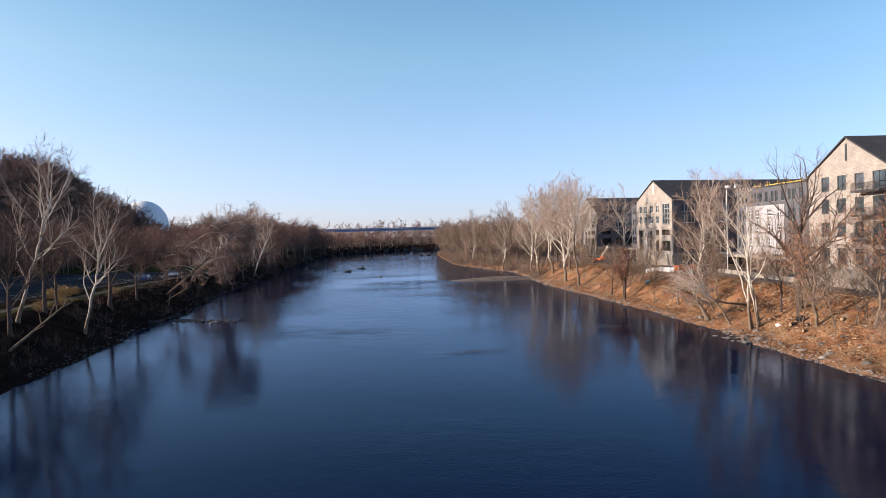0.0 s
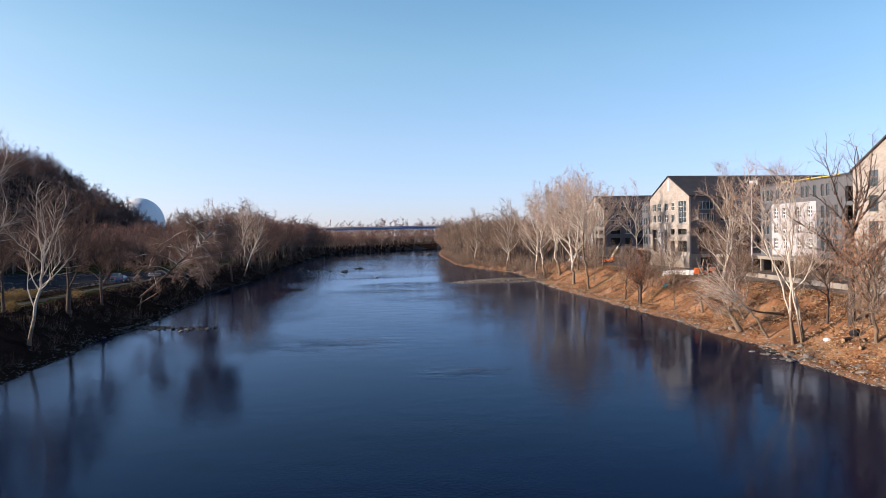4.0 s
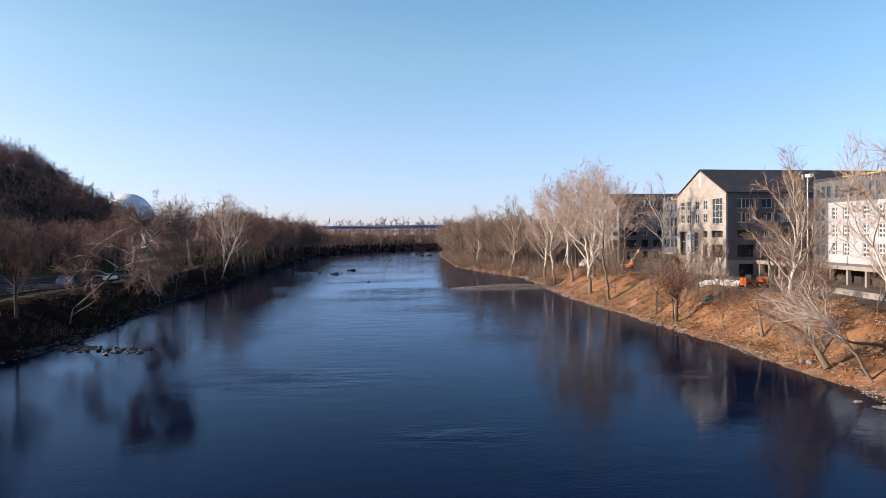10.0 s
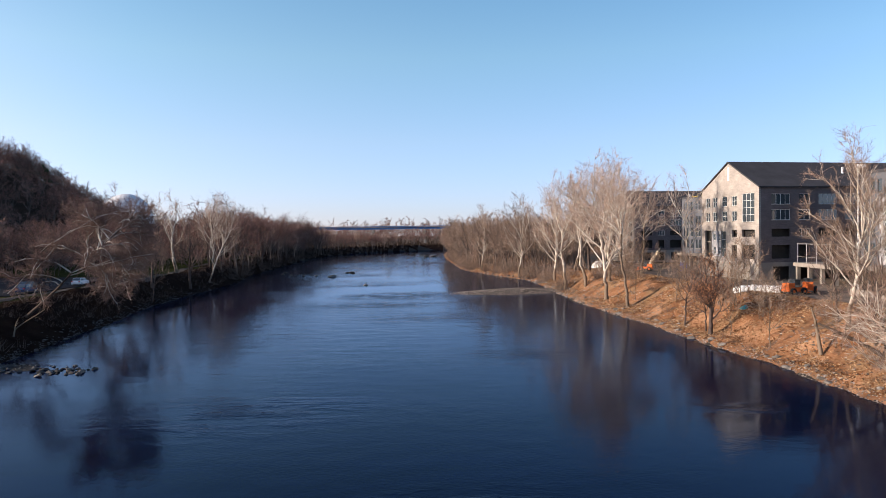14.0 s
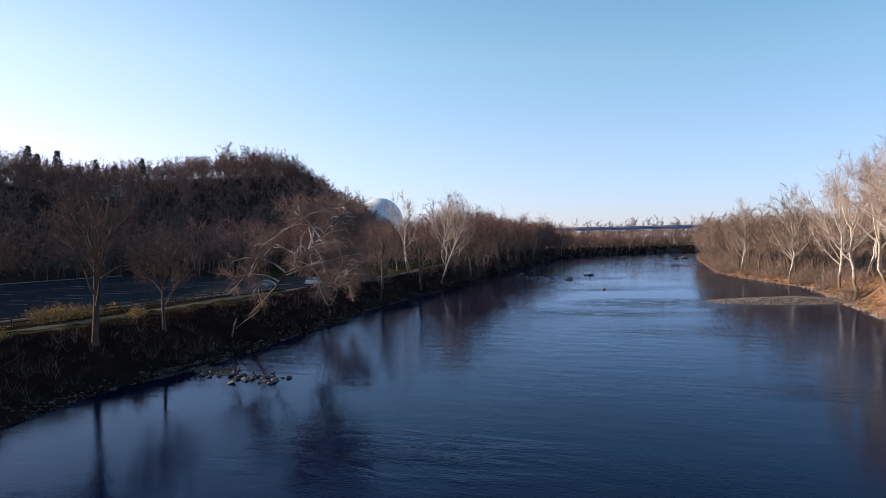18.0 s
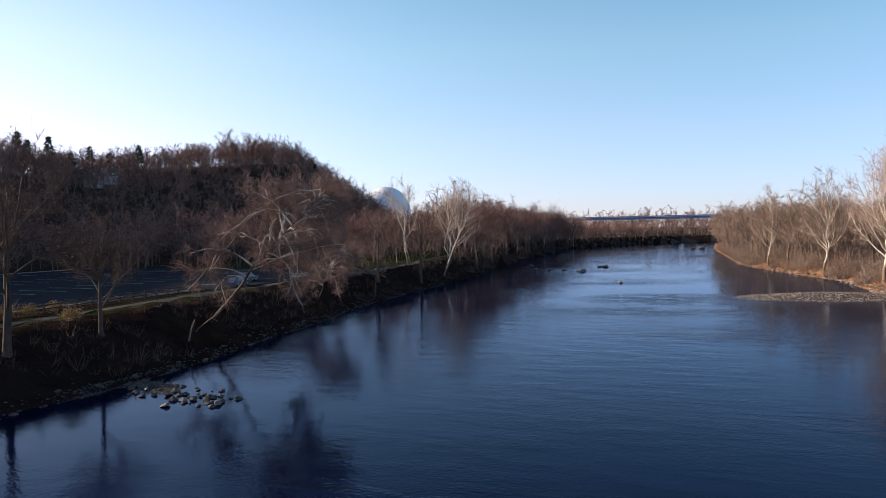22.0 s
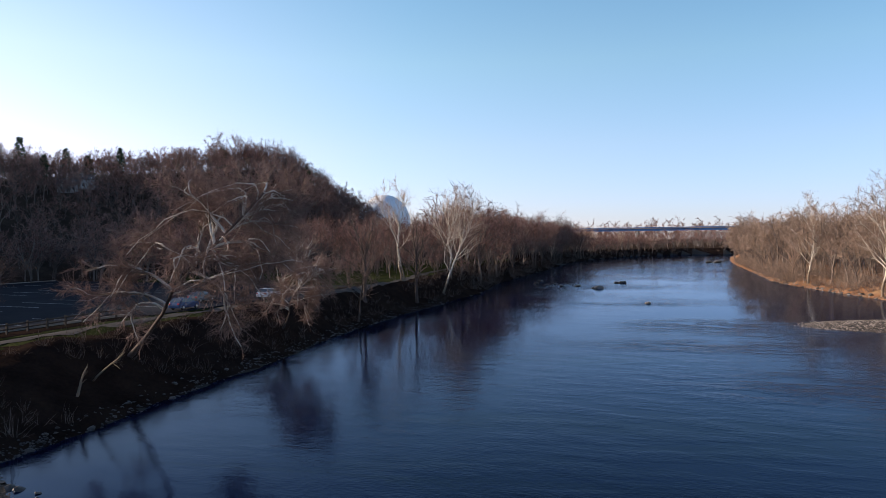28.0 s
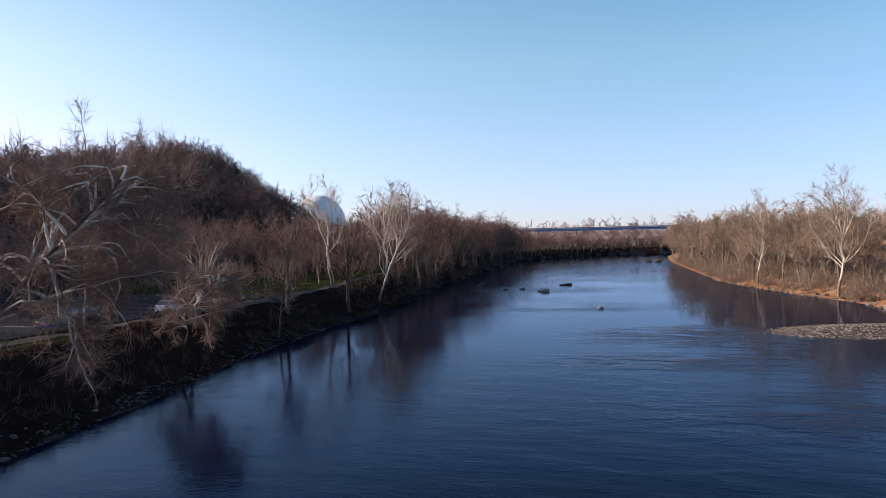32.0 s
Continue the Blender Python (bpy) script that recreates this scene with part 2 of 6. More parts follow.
def water_material():
    m = bpy.data.materials.new("river_water")
    m.use_nodes = True
    n, l = m.node_tree.nodes, m.node_tree.links
    n.remove(n["Principled BSDF"])
    deep, gloss, fres, mix = (n.new("ShaderNode" + k) for k in ("BsdfDiffuse", "BsdfGlossy", "Fresnel", "MixShader"))
    deep.inputs["Color"].default_value = (0.001, 0.003, 0.019, 1)
    gloss.inputs["Color"].default_value = (0.66, 0.785, 1.0, 1)
    gloss.inputs["Roughness"].default_value = 0.04
    fres.inputs["IOR"].default_value = 1.138
    l.new(fres.outputs[0], mix.inputs[0])
    l.new(deep.outputs[0], mix.inputs[1])
    l.new(gloss.outputs[0], mix.inputs[2])
    l.new(mix.outputs[0], n["Material Output"].inputs["Surface"])
    co = n.new("ShaderNodeTexCoord")
    mp = n.new("ShaderNodeMapping")
    mp.inputs["Scale"].default_value = (0.7, 0.85, 1.0)
    l.new(co.outputs["Object"], mp.inputs[0])
    waves, ripple, patch = (n.new("ShaderNodeTexNoise") for _ in range(3))
    for t, s, d in ((waves, 0.5, 4.0), (ripple, 4.2, 3.0), (patch, 0.04, 4.0)):
        t.inputs["Scale"].default_value, t.inputs["Detail"].default_value = s, d
        l.new(mp.outputs[0], t.inputs["Vector"])

    def maths(op, x, y, z=None):
        k = n.new("ShaderNodeMath")
        k.operation = op
        for sock, val in zip(k.inputs, (x, y, z)):
            if val is None:
                continue
            if isinstance(val, (int, float)):
                sock.default_value = val
            else:
                l.new(val, sock)
        return k.outputs[0]

    r = n.new("ShaderNodeMapRange")
    for k, val in enumerate((0.38, 0.64, 0.25, 1.35)):
        r.inputs[k + 1].default_value = val
    l.new(patch.outputs["Fac"], r.inputs[0])
    strength = r.outputs[0]
    streak, stretch, broken = n.new("ShaderNodeTexNoise"), n.new("ShaderNodeMapping"), n.new("ShaderNodeMapRange")
    stretch.inputs["Scale"].default_value = (0.16, 0.42, 1.0)
    streak.inputs["Scale"].default_value, streak.inputs["Detail"].default_value = 1.0, 4.0
    l.new(co.outputs["Object"], stretch.inputs[0])
    l.new(stretch.outputs[0], streak.inputs["Vector"])
    l.new(streak.outputs["Fac"], broken.inputs[0])
    for k, val in enumerate((0.42, 0.6, 0.0, 1.0)):
        broken.inputs[k + 1].default_value = val
    # riffles over the shallows
    for cx, cy, rx, ry, turn, power in ((-9, 228, 20, 13, 8, 6.0), (-12, 206, 16, 7, 8, 5.0), (-27, 264, 22, 6, 10, 3.0), (-50, 318, 34, 16, 0, 2.5), (-5, 500, 60, 60, 0, 2.0), (-45, 420, 30, 30, 0, 2.0),
                                       (-17, 113, 13, 8, 20, 3.0), (2, 92, 7, 4, 10, 2.6), (27, 114, 6, 2.6, -12, 2.2), (12, 141, 9, 4, -5, 2.4), (-2, 182, 16, 9, 5, 2.4), (-12, 168, 44, 62, 0, 0.9)):
        mm = n.new("ShaderNodeMapping")
        mm.vector_type = 'TEXTURE'
        mm.inputs["Location"].default_value = (cx, cy, 0)
        mm.inputs["Rotation"].default_value = (0, 0, radians(turn))
        mm.inputs["Scale"].default_value = (rx, ry, 1)
        l.new(co.outputs["Object"], mm.inputs[0])
        ln = n.new("ShaderNodeVectorMath")
        ln.operation = 'LENGTH'
        l.new(mm.outputs[0], ln.inputs[0])
        q = n.new("ShaderNodeMapRange")
        for k, val in enumerate((1.1, 0.0, 0.0, power)):
            q.inputs[k + 1].default_value = val
        l.new(ln.outputs["Value"], q.inputs[0])
        strength = maths('ADD', strength, maths('MULTIPLY', q.outputs[0], broken.outputs[0]))
    h = maths('MULTIPLY_ADD', ripple.outputs["Fac"], 0.55, waves.outputs["Fac"])
    bp = n.new("ShaderNodeBump")
    bp.inputs["Strength"].default_value, bp.inputs["Distance"].default_value = 1.0, 0.024
    l.new(maths('MULTIPLY', h, strength), bp.inputs["Height"])
    l.new(bp.outputs[0], gloss.inputs["Normal"])
    soft = n.new("ShaderNodeBump")
    soft.inputs["Strength"].default_value, soft.inputs["Distance"].default_value = 1.0, 0.022
    l.new(bp.inputs["Height"].links[0].from_socket, soft.inputs["Height"])
    l.new(soft.outputs[0], fres.inputs["Normal"])
    return m


M["water"] = water_material()


def flaking_bark(m):
    """Sycamore bark: brown and rough at the foot, flaking to pale wood higher up."""
    n, l = m.node_tree.nodes, m.node_tree.links
    b = n["Principled BSDF"]
    old = b.inputs["Base Color"].links[0].from_socket
    co, sep, tex, mad, ramp, mix = (n.new("ShaderNode" + k) for k in ("TexCoord", "SeparateXYZ", "TexNoise", "Math", "MapRange", "Mix"))
    tex.inputs["Scale"].default_value, tex.inputs["Detail"].default_value = 0.9, 6
    mad.operation = 'MULTIPLY_ADD'
    mad.inputs[1].default_value = 7.0
    l.new(co.outputs["Object"], sep.inputs[0])
    l.new(co.outputs["Object"], tex.inputs["Vector"])
    l.new(tex.outputs["Fac"], mad.inputs[0])
    l.new(sep.outputs["Z"], mad.inputs[2])
    for k, val in enumerate((6.2, 8.2, 0.0, 1.0)):
        ramp.inputs[k + 1].default_value = val
    l.new(mad.outputs[0], ramp.inputs[0])
    mix.data_type = 'RGBA'
    l.new(ramp.outputs[0], mix.inputs[0])
    mix.inputs[6].default_value = (0.19, 0.14, 0.10, 1)
    l.new(old, mix.inputs[7])
    l.new(mix.outputs[2], b.inputs["Base Color"])


flaking_bark(M["white_bark"])

# ---- mesh helpers ----


def mesh_from(name, verts, faces, mats, index=None, smooth=False):
    me = bpy.data.meshes.new(name)
    me.from_pydata(np.asarray(verts, float).tolist() if not isinstance(verts, list) else verts, [], faces)
    for k in (mats if isinstance(mats, (list, tuple)) else [mats]):
        me.materials.append(k)
    if index is not None:
        me.polygons.foreach_set("material_index", np.asarray(index, dtype=np.int32))
    if smooth:
        me.polygons.foreach_set("use_smooth", np.ones(len(me.polygons), dtype=bool))
    me.update()
    return me


def fast_mesh(name, verts, quads, tris, mats, smooth=True):
    """A mesh from arrays of quads and triangles."""
    me = bpy.data.meshes.new(name)
    verts = np.asarray(verts, np.float32).reshape(-1, 3)
    quads, tris = np.asarray(quads, np.int32).reshape(-1, 4), np.asarray(tris, np.int32).reshape(-1, 3)
    me.vertices.add(len(verts))
    me.vertices.foreach_set("co", verts.ravel())
    nq, nt = len(quads), len(tris)
    me.loops.add(nq * 4 + nt * 3)
    me.loops.foreach_set("vertex_index", np.concatenate([quads.ravel(), tris.ravel()]))
    me.polygons.add(nq + nt)
    starts = np.concatenate([np.arange(nq) * 4, nq * 4 + np.arange(nt) * 3]).astype(np.int32)
    me.polygons.foreach_set("loop_start", starts)
    if smooth:
        me.polygons.foreach_set("use_smooth", np.ones(nq + nt, dtype=bool))
    me.materials.append(mats)
    me.update(calc_edges=True)
    return me


def part(name, me, parent, label="", m=None):
    ob = new(name, me)
    ob.parent = parent
    if m is not None:
        ob.matrix_local = m
    if label:
        ob["label"] = label
    return ob


def thing(name, label, category, group="", kind="", data=None, at=None):
    ob = new(name, data)
    if at is not None:
        ob.matrix_world = at
    return tagged(ob, label, category, group, kind)


class Boxes:
    """Gathers bevel-free boxes and prisms of one part into one mesh."""

    def __init__(self):
        self.v, self.f = [], []

    def box(self, x0, x1, y0, y1, z0, z1):
        k = len(self.v)
        self.v += [(x, y, z) for z in (z0, z1) for x, y in ((x0, y0), (x1, y0), (x1, y1), (x0, y1))]
        self.f += [[k + i for i in q] for q in ((3, 2, 1, 0), (4, 5, 6, 7), (0, 1, 5, 4), (1, 2, 6, 5), (2, 3, 7, 6), (3, 0, 4, 7))]
        return self

    def prism(self, ring, y0, y1):
        """A ring of (x, z), counter-clockwise seen from -y, drawn out from y0 to y1."""
        k, n = len(self.v), len(ring)
        self.v += [(x, y, z) for y in (y0, y1) for x, z in ring]
        self.f.append([k + i for i in range(n)])
        self.f.append([k + n + i for i in reversed(range(n))])
        self.f += [[k + i, k + n + i, k + n + (i + 1) % n, k + (i + 1) % n] for i in range(n)]
        return self

    def mesh(self, name, mat, smooth=False):
        return mesh_from(name, self.v, self.f, mat, smooth=smooth)


# ---- the ground ----
LEFT_SHORE = [(-400, -20), (-60, -40), (0, -43), (60, -45), (105, -50), (123, -53.5), (143, -53.5), (162, -57), (180, -59.5), (205, -64), (230, -66.5), (256, -67),
              (285, -69), (330, -77), (400, -82), (500, -92), (580, -92), (650, -80), (700, -62), (735, -30), (760, 20), (790, 110), (830, 260), (900, 700)]
RIGHT_SHORE = [(-400, 60), (-60, 45), (0, 43), (69, 41.5), (92, 39.4), (107, 39.8), (119, 38.5), (135, 37.6), (146, 35.8), (167, 33.8), (188, 31), (206, 29), (230, 28),
               (265, 27), (280, 26), (304, 18), (350, 5.5), (428, 1), (500, -3), (560, -5), (640, -4), (675, 6), (700, 40), (730, 140), (770, 300), (840, 700)]
# below y 200 the ridge is unseen, its height set to shade the west bank
CREST = [(-400, 70), (140, 70), (200, 60), (270, 49), (330, 43), (375, 45), (456, 57), (510, 63), (560, 58), (600, 44), (640, 27), (700, 18), (800, 10), (2000, 9)]


def along(table, y):
    return np.interp(y, [r[0] for r in table], [r[1] for r in table])


def ease(t):
    t = np.clip(t, 0, 1)
    return t * t * (3 - 2 * t)


def wob(x, y, s, seed=0.0):
    return np.sin(x / s + 1.3 * np.sin(y / s * 0.7 + seed) + seed) * np.cos(y / s * 0.9 + 1.1 * np.sin(x / s * 0.8 - seed))


def height(x, y):
    """The ground's height over the water."""
    x, y = np.asarray(x, float), np.asarray(y, float)
    ragged = 0.5 * wob(x, y, 3.1) + 0.35 * wob(x, y, 1.3, 2.0)
    dl, dr = along(LEFT_SHORE, y) - x + ragged, x - along(RIGHT_SHORE, y) + ragged
    left = 0.5 * ease(dl / 1.5) + 4.5 * ease((dl - 0.5) / np.interp(y, [100, 180, 300], [15, 11, 9]))
    crest, foot = along(CREST, y), np.interp(y, [0, 250, 390, 450, 500, 560, 700], [-158, -168, -168, -152, -160, -188, -230])
    left = left + np.maximum(crest - 5, 0) * ease((foot - x) / np.interp(y, [300, 500], [150, 135])) + 0.02 * np.maximum(-330 - x, 0)
    gully = (0.5 * wob(x + 0.4 * y, y, 4.3, 5.0) + 0.16 * wob(x, y + 0.5 * x, 1.6, 7.0)) * ease(dr / 4) * (dr < 15)
    right = gully + 0.4 * ease(dr / 1.2) + 5.2 * ease((dr - 0.5) / np.interp(y, [60, 140, 200, 260, 320], [16, 14, 13, 10, 8])) - 3.2 * ease((y - 235) / 60) * ease(dr / 10)
    rough = 0.22 * wob(x, y, 2.2, 1.0) + 0.15 * wob(x, y, 0.9, 3.0)
    land = np.where(dl > 0, left + rough * ease(dl / 3) * (dl < 16), right + rough * ease(dr / 3) * (dr < 15))
    bar = 0.75 * ease(1 - np.hypot((x - 19) / 24, (y - 237 - 0.2 * (x - 17)) / 12.5)) * 1.4 - 0.25
    spit = 0.34 * ease(1 - np.hypot((x + 50.5) / 9.5, (y - 136.0 + 0.33 * (x + 50.5)) / 3.6)) - 0.22 + 0.1 * wob(x, y, 0.8, 4.0)
    bar = np.maximum(bar, np.where(np.abs(y - 136) < 12, spit, -9.0))
    bed = -0.3 - 1.2 * ease(np.minimum(-dl, -dr) / 8)
    return np.where((dl > 0) | (dr > 0), np.maximum(land, bar), np.maximum(bed, bar))


PATH_LINE = [(40, -63.5), (80, -66.0), (120, -70.2), (136, -70.5), (150, -72.0), (172, -74.5), (190, -74.5), (214, -75.6), (234, -76.2), (260, -79.5), (300, -88), (360, -95), (430, -103)]


def make_ground():
    xs = np.concatenate([[-2500, -1400, -900, -650], np.arange(-500, -160, 10), np.arange(-160, -84, 4), np.arange(-84, -40, 0.8), np.arange(-40, -8, 8), np.arange(-8, 62, 0.8),
                         np.arange(62, 110, 5), np.arange(110, 260, 25), [300, 450, 700, 1400, 2500]])
    ys = np.concatenate([[-1500, -500, -200], np.arange(-100, 50, 10), np.arange(50, 300, 1.0), np.arange(300, 420, 3), np.arange(420, 860, 10), [900, 1000, 1300, 2000, 3000, 4200]])
    X, Y = np.meshgrid(xs, ys)
    Z = height(X, Y)
    v = np.stack([X, Y, Z], -1).reshape(-1, 3)
    nx, ny = len(xs), len(ys)
    i = np.arange((ny - 1) * (nx - 1))
    a = (i // (nx - 1)) * nx + i % (nx - 1)
    q = np.stack([a, a + 1, a + nx + 1, a + nx], -1)
    c = v[q].mean(1)
    dl, dr = along(LEFT_SHORE, c[:, 1]) - c[:, 0], c[:, 0] - along(RIGHT_SHORE, c[:, 1])
    idx = np.full(len(q), 3)
    idx[(dl < 0) & (dr < 0)] = 5
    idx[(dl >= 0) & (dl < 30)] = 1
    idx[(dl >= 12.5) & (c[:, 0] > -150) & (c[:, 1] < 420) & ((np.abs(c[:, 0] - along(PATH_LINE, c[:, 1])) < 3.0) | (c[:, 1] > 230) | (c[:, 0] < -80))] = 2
    idx[(dr >= 0)] = 0
    idx[(dr >= 17) & (c[:, 1] < 330)] = 4
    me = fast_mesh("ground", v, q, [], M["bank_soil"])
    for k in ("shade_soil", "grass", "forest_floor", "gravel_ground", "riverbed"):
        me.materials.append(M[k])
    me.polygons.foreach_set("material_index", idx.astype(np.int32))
    return thing("ground", "brown leaf-littered river banks rising to a wooded hill", "ground", kind="structure", data=me)


ground = make_ground()


def make_water():
    v = [(-300, -1500, 0), (700, -1500, 0), (700, 1000, 0), (-300, 1000, 0)]
    return thing("water", "dark blue rippled river water reflecting sky and trees", "water", kind="structure", data=mesh_from("water", v, [[0, 1, 2, 3]], M["water"]))


water = make_water()

# ---- trees ----


class Wood:
    """Gathers tapered tubes and thin twigs of one part."""

    def __init__(self):
        self.v, self.q, self.t, self.n = [], [], [], 0

    def tube(self, pts, radii, sides):
        pts, radii = np.asarray(pts, float), np.asarray(radii, float)
        d = np.gradient(pts, axis=0)
        d /= np.linalg.norm(d, axis=1, keepdims=True) + 1e-9
        ref = np.array([0.31, 0.95, 0.05]) if abs(d[0][1]) < 0.8 else np.array([0.95, 0.1, 0.3])
        u = np.cross(d, ref)
        u /= np.linalg.norm(u, axis=1, keepdims=True) + 1e-9
        w = np.cross(d, u)
        a = np.arange(sides) * 2 * np.pi / sides
        ring = pts[:, None] + radii[:, None, None] * (np.cos(a)[None, :, None] * u[:, None] + np.sin(a)[None, :, None] * w[:, None])
        k, m = self.n, len(pts)
        self.v.append(ring.reshape(-1, 3))
        i, j = np.meshgrid(np.arange(m - 1), np.arange(sides), indexing="ij")
        i, j = i.ravel(), j.ravel()
        jn = (j + 1) % sides
        self.q.append(np.stack([k + i * sides + j, k + i * sides + jn, k + (i + 1) * sides + jn, k + (i + 1) * sides + j], -1))
        self.n += m * sides

    def slivers(self, a, b, width, rng):
        """Thin tapering triangles from a to b."""
        a, b = np.asarray(a, float), np.asarray(b, float)
        side = np.cross(b - a, rng.normal(size=a.shape))
        side *= (np.asarray(width, float).reshape(-1, 1) / 2) / (np.linalg.norm(side, axis=1, keepdims=True) + 1e-9)
        m = len(a)
        self.v.append(np.stack([a - side, a + side, b], 1).reshape(-1, 3))
        self.t.append(self.n + np.arange(m * 3).reshape(-1, 3))
        self.n += m * 3

    def arrays(self):
        return (np.concatenate(self.v), np.concatenate(self.q) if self.q else np.zeros((0, 4), int), np.concatenate(self.t) if self.t else np.zeros((0, 3), int))

    def mesh(self, name, mat):
        return fast_mesh(name, *self.arrays(), mat)


def unit(v):
    return v / (np.linalg.norm(v) + 1e-9)


def limb_line(rng, p, d, length, steps, wobble, rise):
    pts, d = [np.array(p, float)], unit(np.array(d, float))
    for _ in range(steps):
        d = unit(d + rng.normal(size=3) * wobble + np.array([0, 0, rise]))
        pts.append(pts[-1] + d * length / steps)
    return np.array(pts)


def along_line(pts, f):
    s = f * (len(pts) - 1)
    i = min(int(s), len(pts) - 2)
    return pts[i] + (pts[i + 1] - pts[i]) * (s - i), unit(pts[i + 1] - pts[i])


def branch_off(rng, d, spread, up=0.0):
    side = unit(np.cross(d, rng.normal(size=3)))
    return unit(d * math.cos(spread) + side * math.sin(spread) + np.array([0, 0, up]))


def arc(rng, p, d, target, steps, wobble, sag=0.0):
    """A limb that leaves p along d and bends to its target."""
    p, target = np.array(p, float), np.array(target, float)
    mid = p + unit(d) * np.linalg.norm(target - p) * 0.5
    t = np.linspace(0, 1, steps + 1)[:, None]
    line = (1 - t) ** 2 * p + 2 * t * (1 - t) * mid + t ** 2 * target
    size = np.linalg.norm(target - p)
    kink = np.cumsum(rng.normal(size=(steps + 1, 3)) * wobble * size / steps, axis=0)
    line = line + (kink - kink[0]) * np.minimum(t * 3, 1)
    line[:, 2] -= sag * size * t[:, 0] ** 2
    return line


def tree_meshes(seed, tall=20.0, radius=0.3, lean=(0, 0), wide=5.5, base=0.35, leaders=5, lowers=5, droop=0.0, twigs=1.0, stems=1, bend=0.05,
                bark="white_bark", twig="twig_pale", leaves=0, trunk_line=None, trunk_bark=None, branch_bark=None, kink=0.10, arches=()):
    """One bare tree as meshes: a list of trunks, a list of limbs, the crown of branches and twigs, and clinging leaves or none.
    lean: metres by which the top stands off; wide: the crown's radius; base: where the crown begins, as a share of the height."""
    rng = np.random.default_rng(seed)
    trunks, limb_meshes, crown, leaf = [], [], Wood(), Wood()
    ends = []
    top = np.array([lean[0], lean[1], tall])
    mid = np.array([lean[0] * 0.85, lean[1] * 0.85, tall * (base + 1) / 2])
    half = tall * (1 - base) / 2
    for s in range(stems):
        aim = np.array([lean[0] * 0.6, lean[1] * 0.6, tall * (base + 0.32 * (1 - base))])
        if stems > 1:
            aim[:2] += np.array([math.cos(2.4 * s), math.sin(2.4 * s)]) * wide * 0.42
        if trunk_line is not None:
            line = np.array(trunk_line, float)
        else:
            line = arc(rng, (0.42 * s, 0.3 * (s % 2) - 0.2 * s, -0.6), (lean[0] * 0.3, lean[1] * 0.3, tall * 0.4), aim, 12, bend)
        n = len(line)
        f = np.linspace(0, 1, n)
        r = radius * (1 if s == 0 else 0.78) * (1 - 0.5 * f)
        r[0] *= 1.6
        r[1] *= 1.15
        w = Wood()
        w.tube(line, r, 9)
        trunks.append(w.mesh("trunk", M[trunk_bark or bark]))
        nl, nw = max(2, round(leaders / stems)), max(2, round(lowers / stems))
        spin = rng.uniform(0, 6.283)
        for k in range(nl + nw):
            high = k < nl
            fk = rng.uniform(0.86, 1.0) if high else rng.uniform(0.42, 0.95)
            if k == 0:
                fk = 1.0
            p, d = along_line(line, fk)
            a = spin + k * 2.4 + rng.normal() * 0.3
            if high:
                e, rr = rng.uniform(0.25, 1.15), rng.uniform(0.85, 1.08)
                if k == 0:
                    e = 1.45
            else:
                e, rr = rng.uniform(-0.4, 0.35), rng.uniform(0.75, 1.12)
            target = mid + rr * np.array([math.cos(a) * math.cos(e) * wide, math.sin(a) * math.cos(e) * wide, math.sin(e) * half])
            side = np.array([math.cos(a), math.sin(a), 0.0])
            lb = arc(rng, p, unit(d + side * (0.55 if high else 1.3) + np.array([0, 0, 0.15])), target, 9, kink, droop)
            size = np.linalg.norm(target - p)
            r0 = radius * (1 - 0.5 * fk) * (0.72 if high else 0.5) * (0.85 if s else 1)
            rl = r0 * (1 - 0.9 * np.linspace(0, 1, 10) ** 0.8) + 0.014
            w = Wood()
            w.tube(lb, rl, 6)
            limb_meshes.append(w.mesh("limb", M[bark]))
            ends.append((lb, rl, size))
    for fk, dx, dy, dz, lift, thick in arches:
        p, d = along_line(line, fk)
        target = p + np.array([dx, dy, dz])
        size = float(np.linalg.norm(target - p)) + abs(lift)
        t = np.linspace(0, 1, 17)[:, None]
        lb = p + (target - p) * t + np.array([0, 0, 1.0]) * lift * 4 * t * (1 - t)
        lb += np.cumsum(rng.normal(size=(17, 3)), axis=0) * 0.026 * size * t * (1.2 - t)
        rl = thick * 0.85 * (1 - 0.85 * np.linspace(0, 1, 17)) + 0.016
        w = Wood()
        w.tube(lb, rl, 6)
        limb_meshes.append(w.mesh("limb", M[bark]))
        ends.append((lb, rl, size))
        for _ in range(2):
            q, dd = along_line(lb, rng.uniform(0.25, 0.75))
            ln = size * rng.uniform(0.3, 0.5)
            fork = arc(rng, q, branch_off(rng, dd, rng.uniform(0.5, 0.9), 0.1), q + branch_off(rng, dd, rng.uniform(0.4, 1.0), -0.25) * ln, 7, 0.2, 0.12)
            rf = thick * 0.5 * (1 - 0.85 * np.linspace(0, 1, 10)) + 0.014
            w = Wood()
            w.tube(fork, rf[:8], 5)
            limb_meshes.append(w.mesh("limb", M[bark]))
            ends.append((fork, rf, ln))
    stack = []
    for lb, rl, size in ends:
        for j in range(max(4, int(size * 1.15))):
            fj = rng.uniform(0.22, 1.0)
            p, d = along_line(lb, fj)
            bl = (0.16 * size + 1.1) * rng.uniform(0.7, 1.5) * (1.2 - 0.5 * fj)
            dd = branch_off(rng, d, rng.uniform(0.45, 1.0), 0.12)
            b = arc(rng, p, dd, p + dd * bl + np.array([0, 0, 0.15 * bl]), 4, 0.12, droop * 1.5)
            r0 = max(0.022, rl[min(9, int(fj * 9))] * 0.5)
            crown.tube(b, r0 * (1 - 0.8 * np.linspace(0, 1, 5)) + 0.006, 4)
